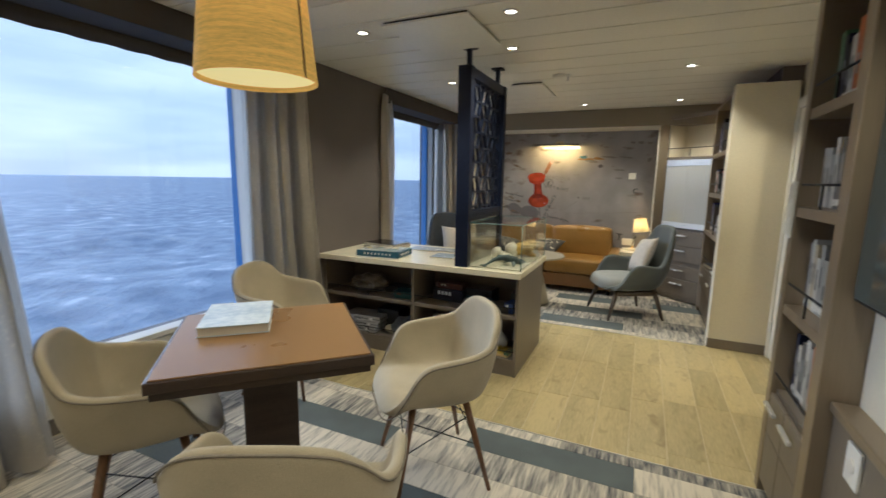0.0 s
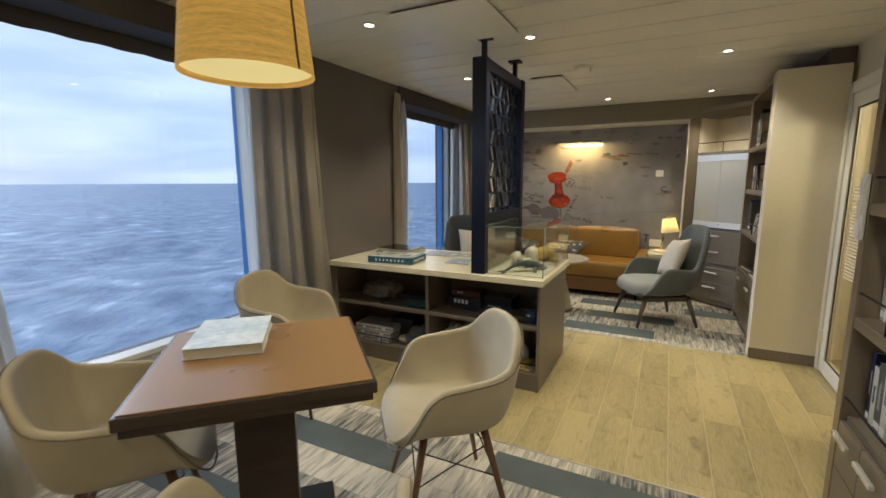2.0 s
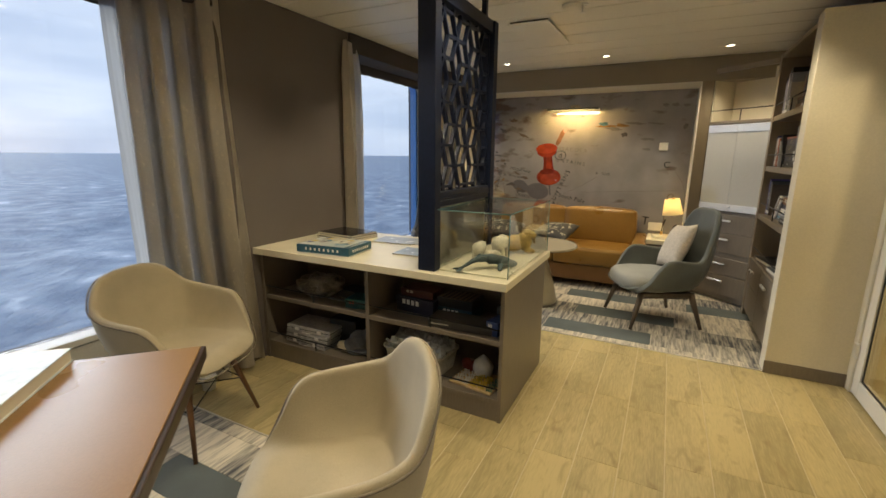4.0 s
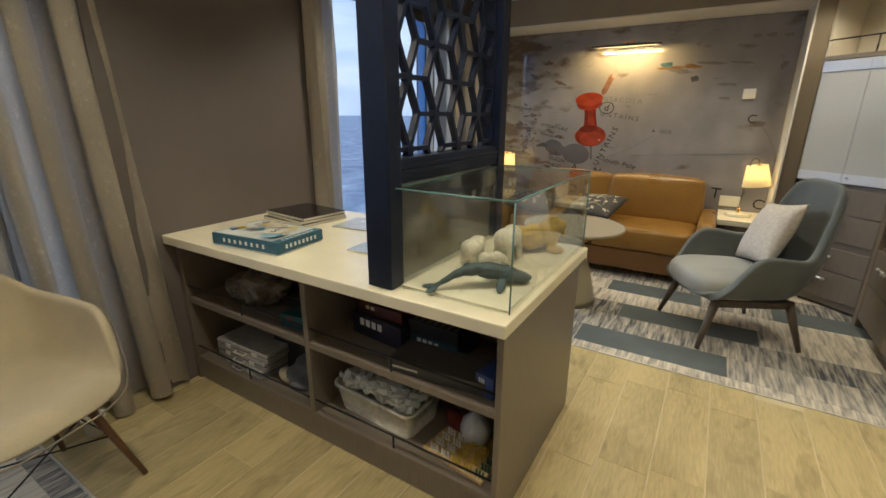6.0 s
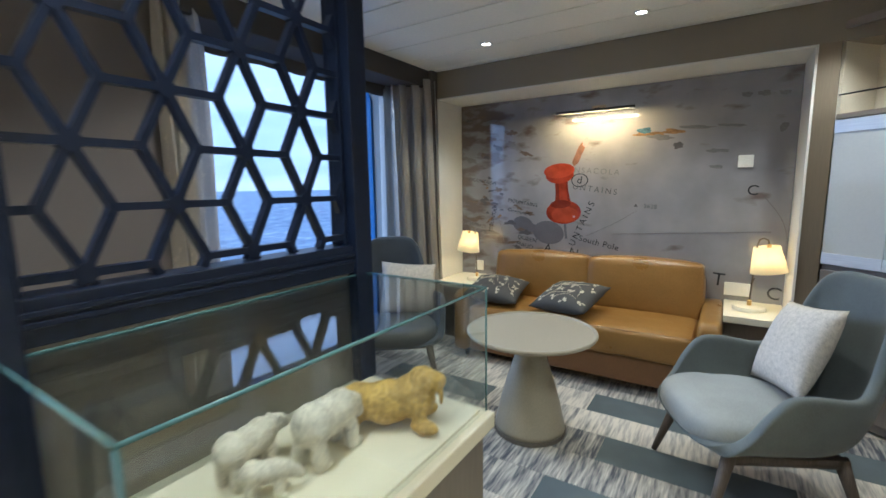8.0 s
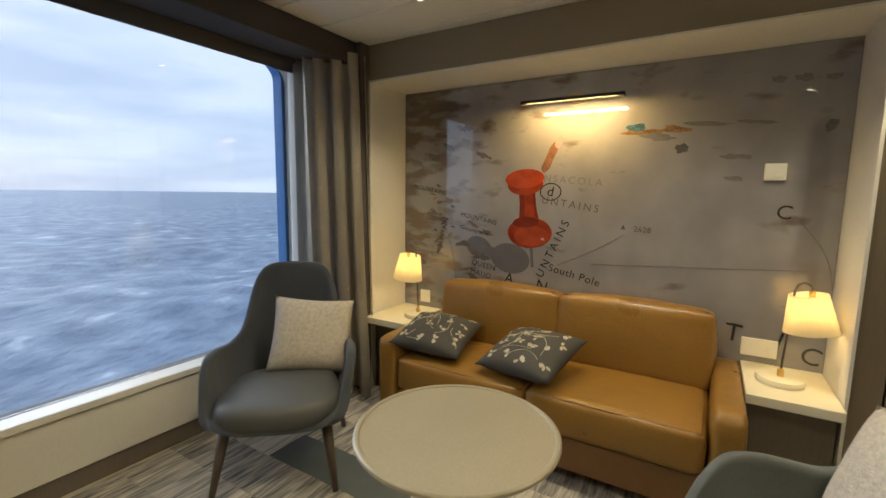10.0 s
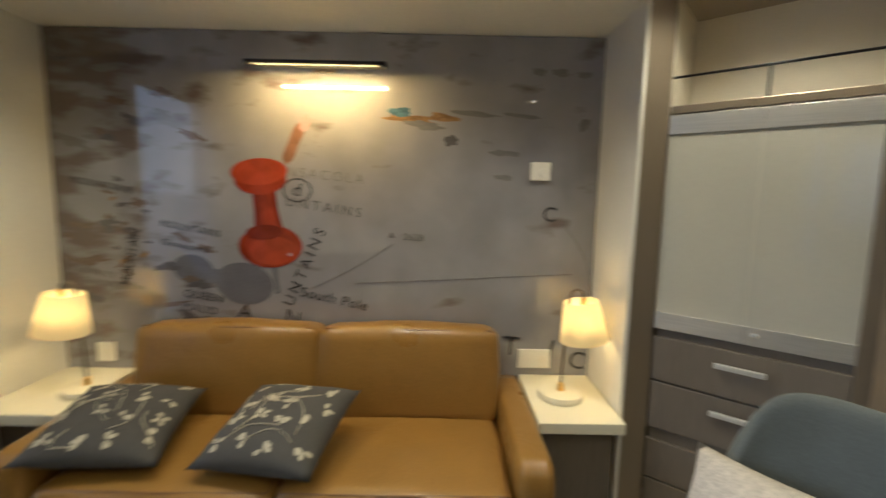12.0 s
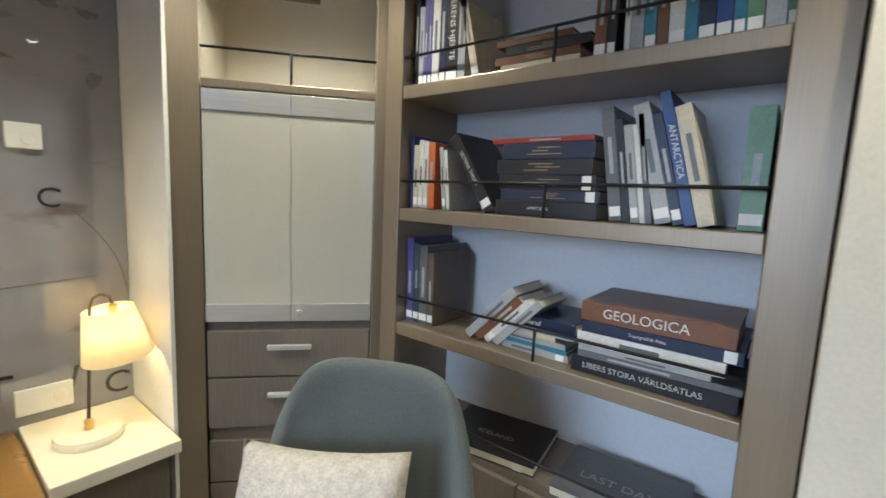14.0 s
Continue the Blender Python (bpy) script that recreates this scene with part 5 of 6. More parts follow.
def lounge_chair(m, shell_m, seat_m, label, cushion_pose):
    c = thing("lounge_armchair", m, label, "armchair", "lounge armchairs")
    half = [(0, 0.315, -0.03), (0.12, 0.312, -0.03), (0.22, 0.295, -0.02), (0.285, 0.26, 0.01), (0.310, 0.20, 0.075), (0.322, 0.150, 0.165), (0.328, 0.085, 0.240), (0.330, 0.0, 0.252),
            (0.322, -0.09, 0.240), (0.298, -0.18, 0.234), (0.258, -0.248, 0.285), (0.228, -0.298, 0.41), (0.206, -0.336, 0.52), (0.168, -0.368, 0.594), (0.100, -0.388, 0.622), (0, -0.392, 0.626)]
    bm, rim = tub_bm(half, 0.78, 0.02, 0.16, back_shift=0.06)
    soft = thicken(part("shell", bm, shell_m, c, "", True, pose(0, 0, 0.33)), 0.044).modifiers.new("soft_edge", "SUBSURF")
    soft.levels = soft.render_levels = 2
    bm, rings = bmesh.new(), []
    for s, z in ((0.90, 0.0), (0.97, 0.012), (1.0, 0.035), (1.0, 0.065), (0.975, 0.09), (0.92, 0.108), (0.80, 0.119), (0.6, 0.126), (0.35, 0.131), (0.1, 0.133)):
        ring = []
        for k in range(48):
            a = 2 * math.pi * k / 48
            cx, sy = math.cos(a), math.sin(a)
            wide = 0.285 if sy > 0 else 0.265
            ring.append(bm.verts.new((s * wide * math.copysign(abs(cx) ** 0.62, cx), s * (0.285 if sy > 0 else 0.25) * math.copysign(abs(sy) ** 0.72, sy), z)))
        rings.append(ring)
    for p, q in zip(rings, rings[1:]):
        for k in range(48):
            bm.faces.new((p[k], p[(k + 1) % 48], q[(k + 1) % 48], q[k])).smooth = True
    bm.faces.new(rings[-1])
    bm.faces.new(rings[0][::-1])
    part("seat_cushion", bm, seat_m, c, at=pose(0, 0.055, 0.305))
    part("seat_frame", box(-0.24, 0.24, -0.20, 0.22, 0.262, 0.292, 0.006), ASH, c)
    for sx in (1, -1):
        part("side_rail", rod((sx * 0.22, 0.20, 0.262), (sx * 0.22, -0.20, 0.262), 0.018, 0.018, 10), ASH, c)
        for sy in (1, -1):
            part("leg", rod((sx * 0.265, sy * 0.285 + 0.01, 0.0), (sx * 0.22, sy * 0.20 + 0.01, 0.285), 0.013, 0.026, 12), ASH, c)
    cu = thing("scatter_cushion", m @ cushion_pose, "oat linen scatter cushion leaning in the armchair", "cushion", "armchair cushions")
    part("cover", pillow_bm(0.42, 0.40, 0.14), LINEN, cu)
    return c


CUSH = pose(0.05, -0.10, 0.440, 24, 9, -8)
lounge_chair(pose(-0.132, 4.866, 0.004, 0, 0, 117.9), VELVET, VELVET_L, "grey-green velvet lounge armchair on dark ash legs", CUSH)
lounge_chair(facing(-2.20, 4.99, -1.556, 4.225), SLATE, SLATE_S, "slate grey lounge armchair on dark ash legs by the window", pose(-0.10, -0.085, 0.410, 28, -6, 4))

# ---------------------------------------------------------------- ceiling fittings
for dx, dy in DOWNLIGHTS:
    d = thing("downlight", pose(dx, dy, CEIL - 0.001), "small recessed lit ceiling downlight with steel ring", "downlight", "ceiling downlights")
    part("ring", lathe([(0.028, 0.0), (0.030, -0.006), (0.042, -0.006), (0.045, 0.0)], 28, False), STEEL, d)
    part("lens", lathe([(0.027, -0.001), (0.027, -0.003)], 24), BULB, d)
for x0, x1, y0, y1 in ((-1.50, -0.955, 2.23, 2.82), (-1.25, -0.955, 4.08, 4.74)):
    pn = thing("ceiling_hatch", pose((x0 + x1) / 2, (y0 + y1) / 2, CEIL), "raised cream ceiling access panel with a shadow gap", "ceiling panel")
    w, d = (x1 - x0) / 2, (y1 - y0) / 2
    part("panel", box(-w, w, -d, d, -0.024, -0.012, 0.003), CEILM, pn)
    part("upstand", box(-w + 0.012, w - 0.012, -d + 0.012, d - 0.012, -0.0115, -0.001), BLACK, pn)
sp = thing("smoke_detector", pose(-0.765, 3.89, CEIL), "small white round ceiling detector", "detector")
part("body", lathe([(0.062, -0.001), (0.062, -0.012), (0.045, -0.024), (0.01, -0.026)], 28), WHITE, sp)
spk = thing("sprinkler", pose(-0.70, 3.90, CEIL), "chrome ceiling sprinkler head", "sprinkler")
part("rose", lathe([(0.03, -0.001), (0.026, -0.008), (0.008, -0.01)], 20), CHROME, spk)
part("nozzle", rod((0, 0, -0.01), (0, 0, -0.05), 0.006), CHROME, spk)
part("deflector", lathe([(0.016, -0.050), (0.016, -0.053)], 16), CHROME, spk)


# ---------------------------------------------------------------- books
COVERS = {}


def cover(col, rough=0.4):
    key = (col, rough)
    if key not in COVERS:
        COVERS[key] = mat("book_cover", col, rough, var=0.10, scale=14, fine=120, bump=0.02)
    return COVERS[key]


NAVYB, BLUEB, BLK, WHT, CRM, GRY, LGRY, ORG, GRN, BRN, RED2, PUR, TEALB, DGRN = ((0.014, 0.02, 0.055), (0.03, 0.065, 0.23), (0.014, 0.014, 0.017), (0.62, 0.62, 0.60), (0.55, 0.49, 0.36), (0.12, 0.125, 0.135), (0.36, 0.37, 0.38),
                                                                            (0.50, 0.13, 0.035), (0.16, 0.30, 0.17), (0.16, 0.07, 0.03), (0.28, 0.03, 0.02), (0.10, 0.09, 0.28), (0.05, 0.20, 0.30), (0.06, 0.14, 0.09))
SPINE_FLAT = Matrix(((0, 0, -1, 0), (-1, 0, 0, 0), (0, 1, 0, 0), (0, 0, 0, 1)))
SPINE_UP = Matrix(((0, 0, -1, 0), (0, -1, 0, 0), (-1, 0, 0, 0), (0, 0, 0, 1)))


def book(m, t, h, d, col, label, title="", tsize=0.02, tcol=None, sticker=True, flat=False):
    """Spine towards -x, thickness along y, height along z; flat turns it on its side."""
    o = thing("book", m @ (pose(0, 0, t / 2, -90) @ pose(0, 0, -h / 2) if flat else pose(0, 0, 0)), label, "book", "books on the shelves")
    c = cover(col)
    cv = box(0, d, -t / 2, -t / 2 + 0.002, 0, h)
    box(0, d, t / 2 - 0.002, t / 2, 0, h, bm=cv)
    box(-0.001, 0.002, -t / 2, t / 2, 0, h, 0.0008, cv, 1)
    part("cover", cv, c, o)
    part("page_block", box(0.0025, d - 0.004, -t / 2 + 0.0022, t / 2 - 0.0022, 0.003, h - 0.003), PAPER, o)
    if sticker and t > 0.013 and (int(h * 1000) + int(t * 1000)) % 5 < (1 if flat else 3):
        part("spine_label", box(-0.0018, -0.0011, -t / 2 + 0.002, t / 2 - 0.002, 0.012, 0.036), STICKER, o, "white library label")
    if title:
        part("lettering", text_bm(title, tsize, 0.0002), cover(tcol or WHT), o, at=pose(-0.0016, 0, h * 0.55) @ SPINE_UP)
    elif flat and sum(col) < 0.3 and t > 0.012:
        rnd = random.Random(int(h * 7919) + int(t * 100003))
        for u in (-0.2, 0.0, 0.2):
            z0, ln = h * (0.5 + rnd.uniform(-0.08, 0.08)), h * rnd.uniform(0.12, 0.38)
            part("lettering_bar", box(-0.0018, -0.0011, t * u - t * 0.035, t * u + t * 0.035, z0 - ln / 2, z0 + ln / 2), cover((0.30, 0.24, 0.13)), o, "faded gilt title bar")
    elif t > 0.012:
        rnd = random.Random(int(h * 7919) + int(t * 100003))
        tone = cover(LGRY if sum(col) < 0.8 else GRY)
        z0 = h * rnd.uniform(0.3, 0.45)
        part("lettering_bar", box(-0.0018, -0.0011, -t * 0.16, t * 0.16, z0, z0 + h * rnd.uniform(0.25, 0.4)), tone, o)
    return o


def row(x, y, z, books, lean=0.0, gap=0.001, label="upright library book on the shelf"):
    """Stands books side by side from y towards -y; lean: degrees by which the tops tip towards +y."""
    for t, h, d, col, *title in books:
        a = radians(lean)
        step = t / math.cos(a) + gap
        y -= step
        base = y + step / 2
        lift = t / 2 * math.sin(abs(a)) + 0.0006
        book(Matrix.Translation((x, base, z + lift)) @ Matrix.Rotation(-a, 4, "X"), t, h, d, col, label, *(title or ()))
    return y


def stack(x, yc, z, books, label="library book lying flat in a pile"):
    for t, h, d, col, dy, *title in books:
        book(pose(x, yc + dy, z + 0.0006), t, h, d, col, label, *title, flat=True)
        z += t + 0.0008
    return z


BX = 0.640
# upper shelf
y = row(BX, 5.366, 1.691, [(0.018, 0.29, 0.2, BLK), (0.02, 0.25, 0.2, LGRY), (0.016, 0.27, 0.2, PUR), (0.016, 0.28, 0.2, PUR), (0.03, 0.31, 0.21, WHT), (0.026, 0.33, 0.21, NAVYB), (0.045, 0.34, 0.22, BLK, "VINTERENS HJERTE", 0.028), (0.028, 0.30, 0.2, LGRY)])
row(BX, y - 0.03, 1.691, [(0.025, 0.30, 0.2, CRM)], 14, label="cream book leaning on its neighbours")
stack(BX + 0.03, 4.93, 1.691, [(0.034, 0.24, 0.17, CRM, 0.0), (0.022, 0.26, 0.18, BRN, 0.01), (0.026, 0.25, 0.18, BLK, -0.02), (0.018, 0.23, 0.17, BRN, 0.02)])
y = row(BX, 4.765, 1.691, [(0.030, 0.21, 0.16, BRN), (0.022, 0.22, 0.17, BLK)])
row(BX, y - 0.02, 1.691, [(0.014, 0.24, 0.18, WHT), (0.028, 0.25, 0.18, LGRY), (0.026, 0.24, 0.18, TEALB), (0.024, 0.23, 0.18, BRN), (0.032, 0.25, 0.18, WHT), (0.024, 0.24, 0.18, TEALB), (0.032, 0.24, 0.18, NAVYB), (0.03, 0.23, 0.18, BLUEB), (0.022, 0.24, 0.18, TEALB), (0.03, 0.24, 0.18, GRN), (0.034, 0.25, 0.18, WHT), (0.026, 0.24, 0.18, GRN)], 2)
# middle shelf
y = row(BX, 5.366, 1.296, [(0.012, 0.24, 0.18, BLUEB), (0.022, 0.21, 0.18, CRM), (0.02, 0.225, 0.18, WHT), (0.02, 0.22, 0.18, WHT), (0.028, 0.215, 0.18, ORG)])
y = row(BX, y - 0.035, 1.296, [(0.016, 0.20, 0.18, LGRY), (0.014, 0.19, 0.18, WHT)], 6)
row(BX, y - 0.125, 1.296, [(0.036, 0.265, 0.21, BLK, "ULTIMA THULE", 0.018)], 33, label="black book leaning far over on the shelf")
stack(BX + 0.005, 4.875, 1.296, [(0.042, 0.30, 0.22, BLK, 0.0, "AMATION", 0.014), (0.030, 0.29, 0.21, NAVYB, -0.01), (0.040, 0.285, 0.21, BLK, 0.0), (0.042, 0.28, 0.21, BLK, 0.01), (0.044, 0.27, 0.2, NAVYB, 0.0), (0.014, 0.30, 0.21, RED2, 0.02)])
y = row(BX, 4.690, 1.296, [(0.030, 0.28, 0.2, GRY), (0.018, 0.25, 0.19, BLK), (0.020, 0.235, 0.18, LGRY), (0.012, 0.235, 0.18, WHT), (0.014, 0.26, 0.19, GRY)], 9)
row(BX, y - 0.004, 1.296, [(0.036, 0.285, 0.19, LGRY), (0.022, 0.26, 0.19, NAVYB), (0.024, 0.31, 0.19, BLUEB, "ANTARCTICA", 0.020), (0.034, 0.275, 0.19, CRM)], 15, label="library book leaning with its neighbours")
row(BX, 4.425, 1.296, [(0.045, 0.255, 0.18, GRN)])
# lower shelf
y = row(BX, 5.366, 0.901, [(0.030, 0.29, 0.22, PUR), (0.026, 0.275, 0.22, (0.045, 0.075, 0.10), "TAPHOS", 0.016), (0.036, 0.27, 0.22, GRY), (0.026, 0.25, 0.2, (0.11, 0.085, 0.065))], 1)
row(BX, y - 0.125, 0.901, [(0.028, 0.23, 0.18, LGRY), (0.024, 0.20, 0.17, BRN), (0.022, 0.20, 0.17, WHT), (0.024, 0.20, 0.17, LGRY)], -44, label="library book slumped sideways on the shelf")
stack(BX + 0.01, 4.885, 0.901, [(0.020, 0.27, 0.2, LGRY, 0.02), (0.012, 0.26, 0.2, TEALB, 0.02), (0.016, 0.27, 0.2, LGRY, 0.03), (0.012, 0.25, 0.2, CRM, 0.05), (0.012, 0.22, 0.19, LGRY, -0.02), (0.034, 0.26, 0.2, NAVYB, 0.0, "Grønland", 0.022)])
stack(BX - 0.015, 4.565, 0.901, [(0.042, 0.37, 0.26, BLK, 0.0, "LIBERS STORA VÄRLDSATLAS", 0.021), (0.016, 0.36, 0.25, GRY, -0.01), (0.014, 0.30, 0.24, LGRY, 0.02), (0.034, 0.33, 0.24, WHT, 0.01), (0.030, 0.35, 0.25, NAVYB, -0.01, "Topografisk Atlas", 0.012), (0.048, 0.34, 0.25, BRN, 0.0, "GEOLOGICA", 0.034)])
# large volumes on the ledge
for yc, rotz, col, word, size, lab in ((5.02, 8, BLK, "ICELAND", 0.03, "large dark picture book lying on the ledge"), (4.62, 4, GRY, "LAST DAYS", 0.045, "large grey picture book lying on the ledge")):
    o = thing("book", pose(0.735, yc, 0.541, 0, 0, rotz), lab, "book", "books on the shelves")
    part("cover", box(-0.125, 0.125, -0.165, 0.165, 0.026, 0.030, 0.001), cover(col), o)
    part("cover", box(-0.125, 0.125, -0.165, 0.165, 0.0, 0.003, 0.001), cover(col), o)
    part("page_block", box(-0.122, 0.122, -0.162, 0.162, 0.0032, 0.0258), PAPER, o)
    part("lettering", text_bm(word, size, 0.0002), cover(LGRY), o, at=pose(-0.02, 0, 0.0305, 0, 0, -90))
    part("spine_label", box(-0.127, -0.1255, -0.13, -0.10, 0.004, 0.026), STICKER, o, "white library label")
# narrow bookcase
rnd = random.Random(21)
for z, n in ((0.501, 9), (0.886, 8), (1.301, 7), (1.691, 7)):
    row(0.62, 2.178, z, [(rnd.uniform(0.025, 0.055), rnd.uniform(0.20, 0.29), 0.2, rnd.choice([WHT, LGRY, BLK, ORG, NAVYB, GRN, CRM, WHT, GRY])) for _ in range(n)], 2, label="upright library book in the narrow bookcase")

# ---------------------------------------------------------------- things on the counter
TEALBOX = mat("teal_card_box", (0.03, 0.115, 0.185), 0.45, var=0.12, scale=20, fine=80, bump=0.02)
g = thing("board_game_box", pose(-1.925, 2.935, 0.769, 0, 0, 5.4), "flat teal board-game box with printed letter tiles", "game box")
part("lid", box(-0.186, 0.186, -0.128, 0.128, 0.006, 0.054, 0.002), TEALBOX, g)
part("tray", box(-0.182, 0.182, -0.124, 0.124, 0.0, 0.0055), STICKER, g)
part("cover_print", box(-0.176, 0.150, -0.120, 0.118, 0.0545, 0.0550), cover((0.58, 0.62, 0.62)), g, "pale printed lid picture")
rnd = random.Random(5)
for k in range(26):
    w = rnd.uniform(0.010, 0.030)
    col = rnd.choice([CRM, WHT, CRM, BLUEB, TEALB, (0.6, 0.45, 0.05), LGRY, GRY, (0.25, 0.42, 0.55)])
    part("printed_tile", box(-w, w, -w * 0.8, w * 0.8, 0.0, 0.0003), cover(col), g, at=pose(rnd.uniform(-0.145, 0.12), rnd.uniform(-0.09, 0.09), 0.0552 + 0.0004 * k, 0, 0, rnd.uniform(-40, 40)))
part("printed_tile", box(-0.042, 0.042, -0.036, 0.036, 0.0, 0.0003), cover((0.72, 0.70, 0.64)), g, "large pale printed letter tile", at=pose(0.07, -0.025, 0.0660, 0, 0, 14))
part("printed_letter", text_bm("S", 0.058, 0.0003), cover(BLK), g, "black printed letter", at=pose(0.07, -0.025, 0.0666, 0, 0, 6))
for k in range(8):
    part("letter_bar", box(-0.006, 0.006, -0.0006, 0.0006, -0.008, 0.008), STICKER, g, "white printed letter bar", at=pose(-0.115 + 0.032 * k, -0.1288, 0.030))
    part("letter_bar", box(-0.0006, 0.0006, -0.0055, 0.0055, -0.008, 0.008), STICKER, g, "white printed letter bar", at=pose(0.1868, -0.082 + 0.023 * k, 0.030))
    part("letter_bar", box(-0.007, 0.007, -0.0055, 0.0055, 0, 0.0005), STICKER, g, "white printed letter bar", at=pose(0.168, -0.082 + 0.023 * k, 0.0543))
for k, (x, y, rz, w, d, t, col) in enumerate(((-2.15, 3.335, -4, 0.34, 0.27, 0.016, GRY), (-2.14, 3.335, -9, 0.32, 0.26, 0.014, WHT), (-2.15, 3.34, -6, 0.33, 0.255, 0.012, BLK))):
    z = 0.7695 + (0, 0.017, 0.032)[k]
    mgz = thing("magazine", pose(x, y, z, 0, 0, rz), "glossy dark magazine in a pile on the counter", "magazine", "magazines on the counter")
    part("cover", box(-w / 2, w / 2, -d / 2, d / 2, t - 0.0015, t, 0.0004), cover(BLK if k != 1 else GRY, 0.2), mgz)
    part("page_block", box(-w / 2 + 0.001, w / 2 - 0.001, -d / 2 + 0.001, d / 2 - 0.001, 0, t - 0.0016), PAPER, mgz)
for x, y, rz, w, d, t, col in ((-1.76, 3.40, 6, 0.30, 0.21, 0.006, (0.45, 0.48, 0.52)), (-1.47, 3.13, 4, 0.19, 0.20, 0.008, (0.42, 0.50, 0.60)), (-1.55, 3.42, -8, 0.24, 0.17, 0.005, (0.5, 0.52, 0.55))):
    br = thing("brochure", pose(x, y, 0.769, 0, 0, rz), "thin printed brochure lying on the counter", "brochure", "brochures on the counter")
    part("cover", box(-w / 2, w / 2, -d / 2, d / 2, t - 0.001, t), cover(col, 0.25), br)
    part("page_block", box(-w / 2, w / 2, -d / 2, d / 2, 0, t - 0.0012), PAPER, br)


def figurine(name, m, blobs, material, label, voxel=0.0035):
    """One modelled figure, melted together from rounded lumps."""
    bm = bmesh.new()
    for c, r, *turn in blobs:
        b = bmesh.new()
        bmesh.ops.create_icosphere(b, subdivisions=2, radius=1)
        b.transform(Matrix.Translation(c) @ pose(0, 0, 0, *(turn[0] if turn else (0, 0, 0))) @ Matrix.Diagonal((*r, 1)))
        join(bm, b)
    ob = solid(name, bm, material, label, "figurine", "figures in the display case", m=m)
    rm = ob.modifiers.new("melt", "REMESH")
    rm.mode, rm.voxel_size, rm.use_smooth_shade = "VOXEL", voxel, True
    return ob


ROPE = mat("cream_wound_yarn", (0.70, 0.66, 0.55), 0.9, var=0.18, scale=30, fine=160, bump=0.8)
GOLD = mat("ochre_wound_straw", (0.54, 0.37, 0.09), 0.8, var=0.22, scale=30, fine=120, bump=0.8)
WHALE = mat("slate_painted_whale", (0.055, 0.085, 0.095), 0.55, var=0.3, scale=20, fine=90, bump=0.3)


def quadruped(s, head_low):
    legs = [((dx * s, dy * s, 0.042 * s), (0.024 * s, 0.020 * s, 0.048 * s)) for dx in (-0.058, 0.056) for dy in (-0.03, 0.03)]
    paws = [((dx * s + 0.012 * s, dy * s, 0.010 * s), (0.028 * s, 0.020 * s, 0.012 * s)) for dx in (-0.058, 0.056) for dy in (-0.03, 0.03)]
    return legs + paws + [((0, 0, 0.102 * s), (0.088 * s, 0.050 * s, 0.050 * s)), ((-0.048 * s, 0, 0.105 * s), (0.052 * s, 0.054 * s, 0.056 * s)), ((0.048 * s, 0, 0.108 * s), (0.050 * s, 0.048 * s, 0.050 * s)),
                          ((0.088 * s, 0, (0.115 - 0.5 * head_low) * s), (0.038 * s, 0.032 * s, 0.034 * s)), ((0.112 * s, 0, (0.112 - head_low) * s), (0.034 * s, 0.028 * s, 0.028 * s)), ((0.138 * s, 0, (0.098 - 1.4 * head_low) * s), (0.022 * s, 0.017 * s, 0.016 * s)),
                          ((0.100 * s, 0.022 * s, (0.138 - head_low) * s), (0.008 * s, 0.008 * s, 0.009 * s)), ((0.100 * s, -0.022 * s, (0.138 - head_low) * s), (0.008 * s, 0.008 * s, 0.009 * s))]


CZ = 0.7775
figurine("bear_figurine", pose(-1.03, 3.115, CZ, 0, 0, 96), quadruped(0.67, 0.0), ROPE, "small cream wound-yarn bear figure in the case")
figurine("bear_figurine", pose(-0.955, 3.10, CZ, 0, 0, 48), quadruped(0.44, 0.02), ROPE, "tiny cream wound-yarn bear cub in the case")
figurine("bear_figurine", pose(-0.952, 3.245, CZ, 0, 0, 94), quadruped(0.82, 0.035), ROPE, "cream wound-yarn polar bear figure in the case")
figurine("walrus_figurine", pose(-0.892, 3.415, CZ, 0, 0, 34), [((-0.085, 0, 0.062), (0.062, 0.040, 0.046), (0, 10, 0)), ((-0.03, 0, 0.060), (0.070, 0.046, 0.054), (0, -8, 0)), ((0.03, 0, 0.072), (0.052, 0.045, 0.056), (0, -25, 0)), ((0.052, 0, 0.105), (0.042, 0.036, 0.040)),
                                                                ((0.082, 0, 0.108), (0.026, 0.026, 0.021)), ((0.094, 0.012, 0.078), (0.0055, 0.0055, 0.026)), ((0.094, -0.012, 0.078), (0.0055, 0.0055, 0.026)), ((0.055, 0.042, 0.018), (0.036, 0.018, 0.018), (0, 0, 25)), ((0.055, -0.042, 0.018), (0.036, 0.018, 0.018), (0, 0, -25)),
                                                                ((0.045, 0.036, 0.045), (0.016, 0.014, 0.032)), ((0.045, -0.036, 0.045), (0.016, 0.014, 0.032)), ((-0.125, 0.02, 0.014), (0.034, 0.020, 0.013)), ((-0.125, -0.02, 0.014), (0.034, 0.020, 0.013)), ((-0.11, 0, 0.034), (0.034, 0.026, 0.03))], GOLD, "ochre wound-straw walrus figure in the case")
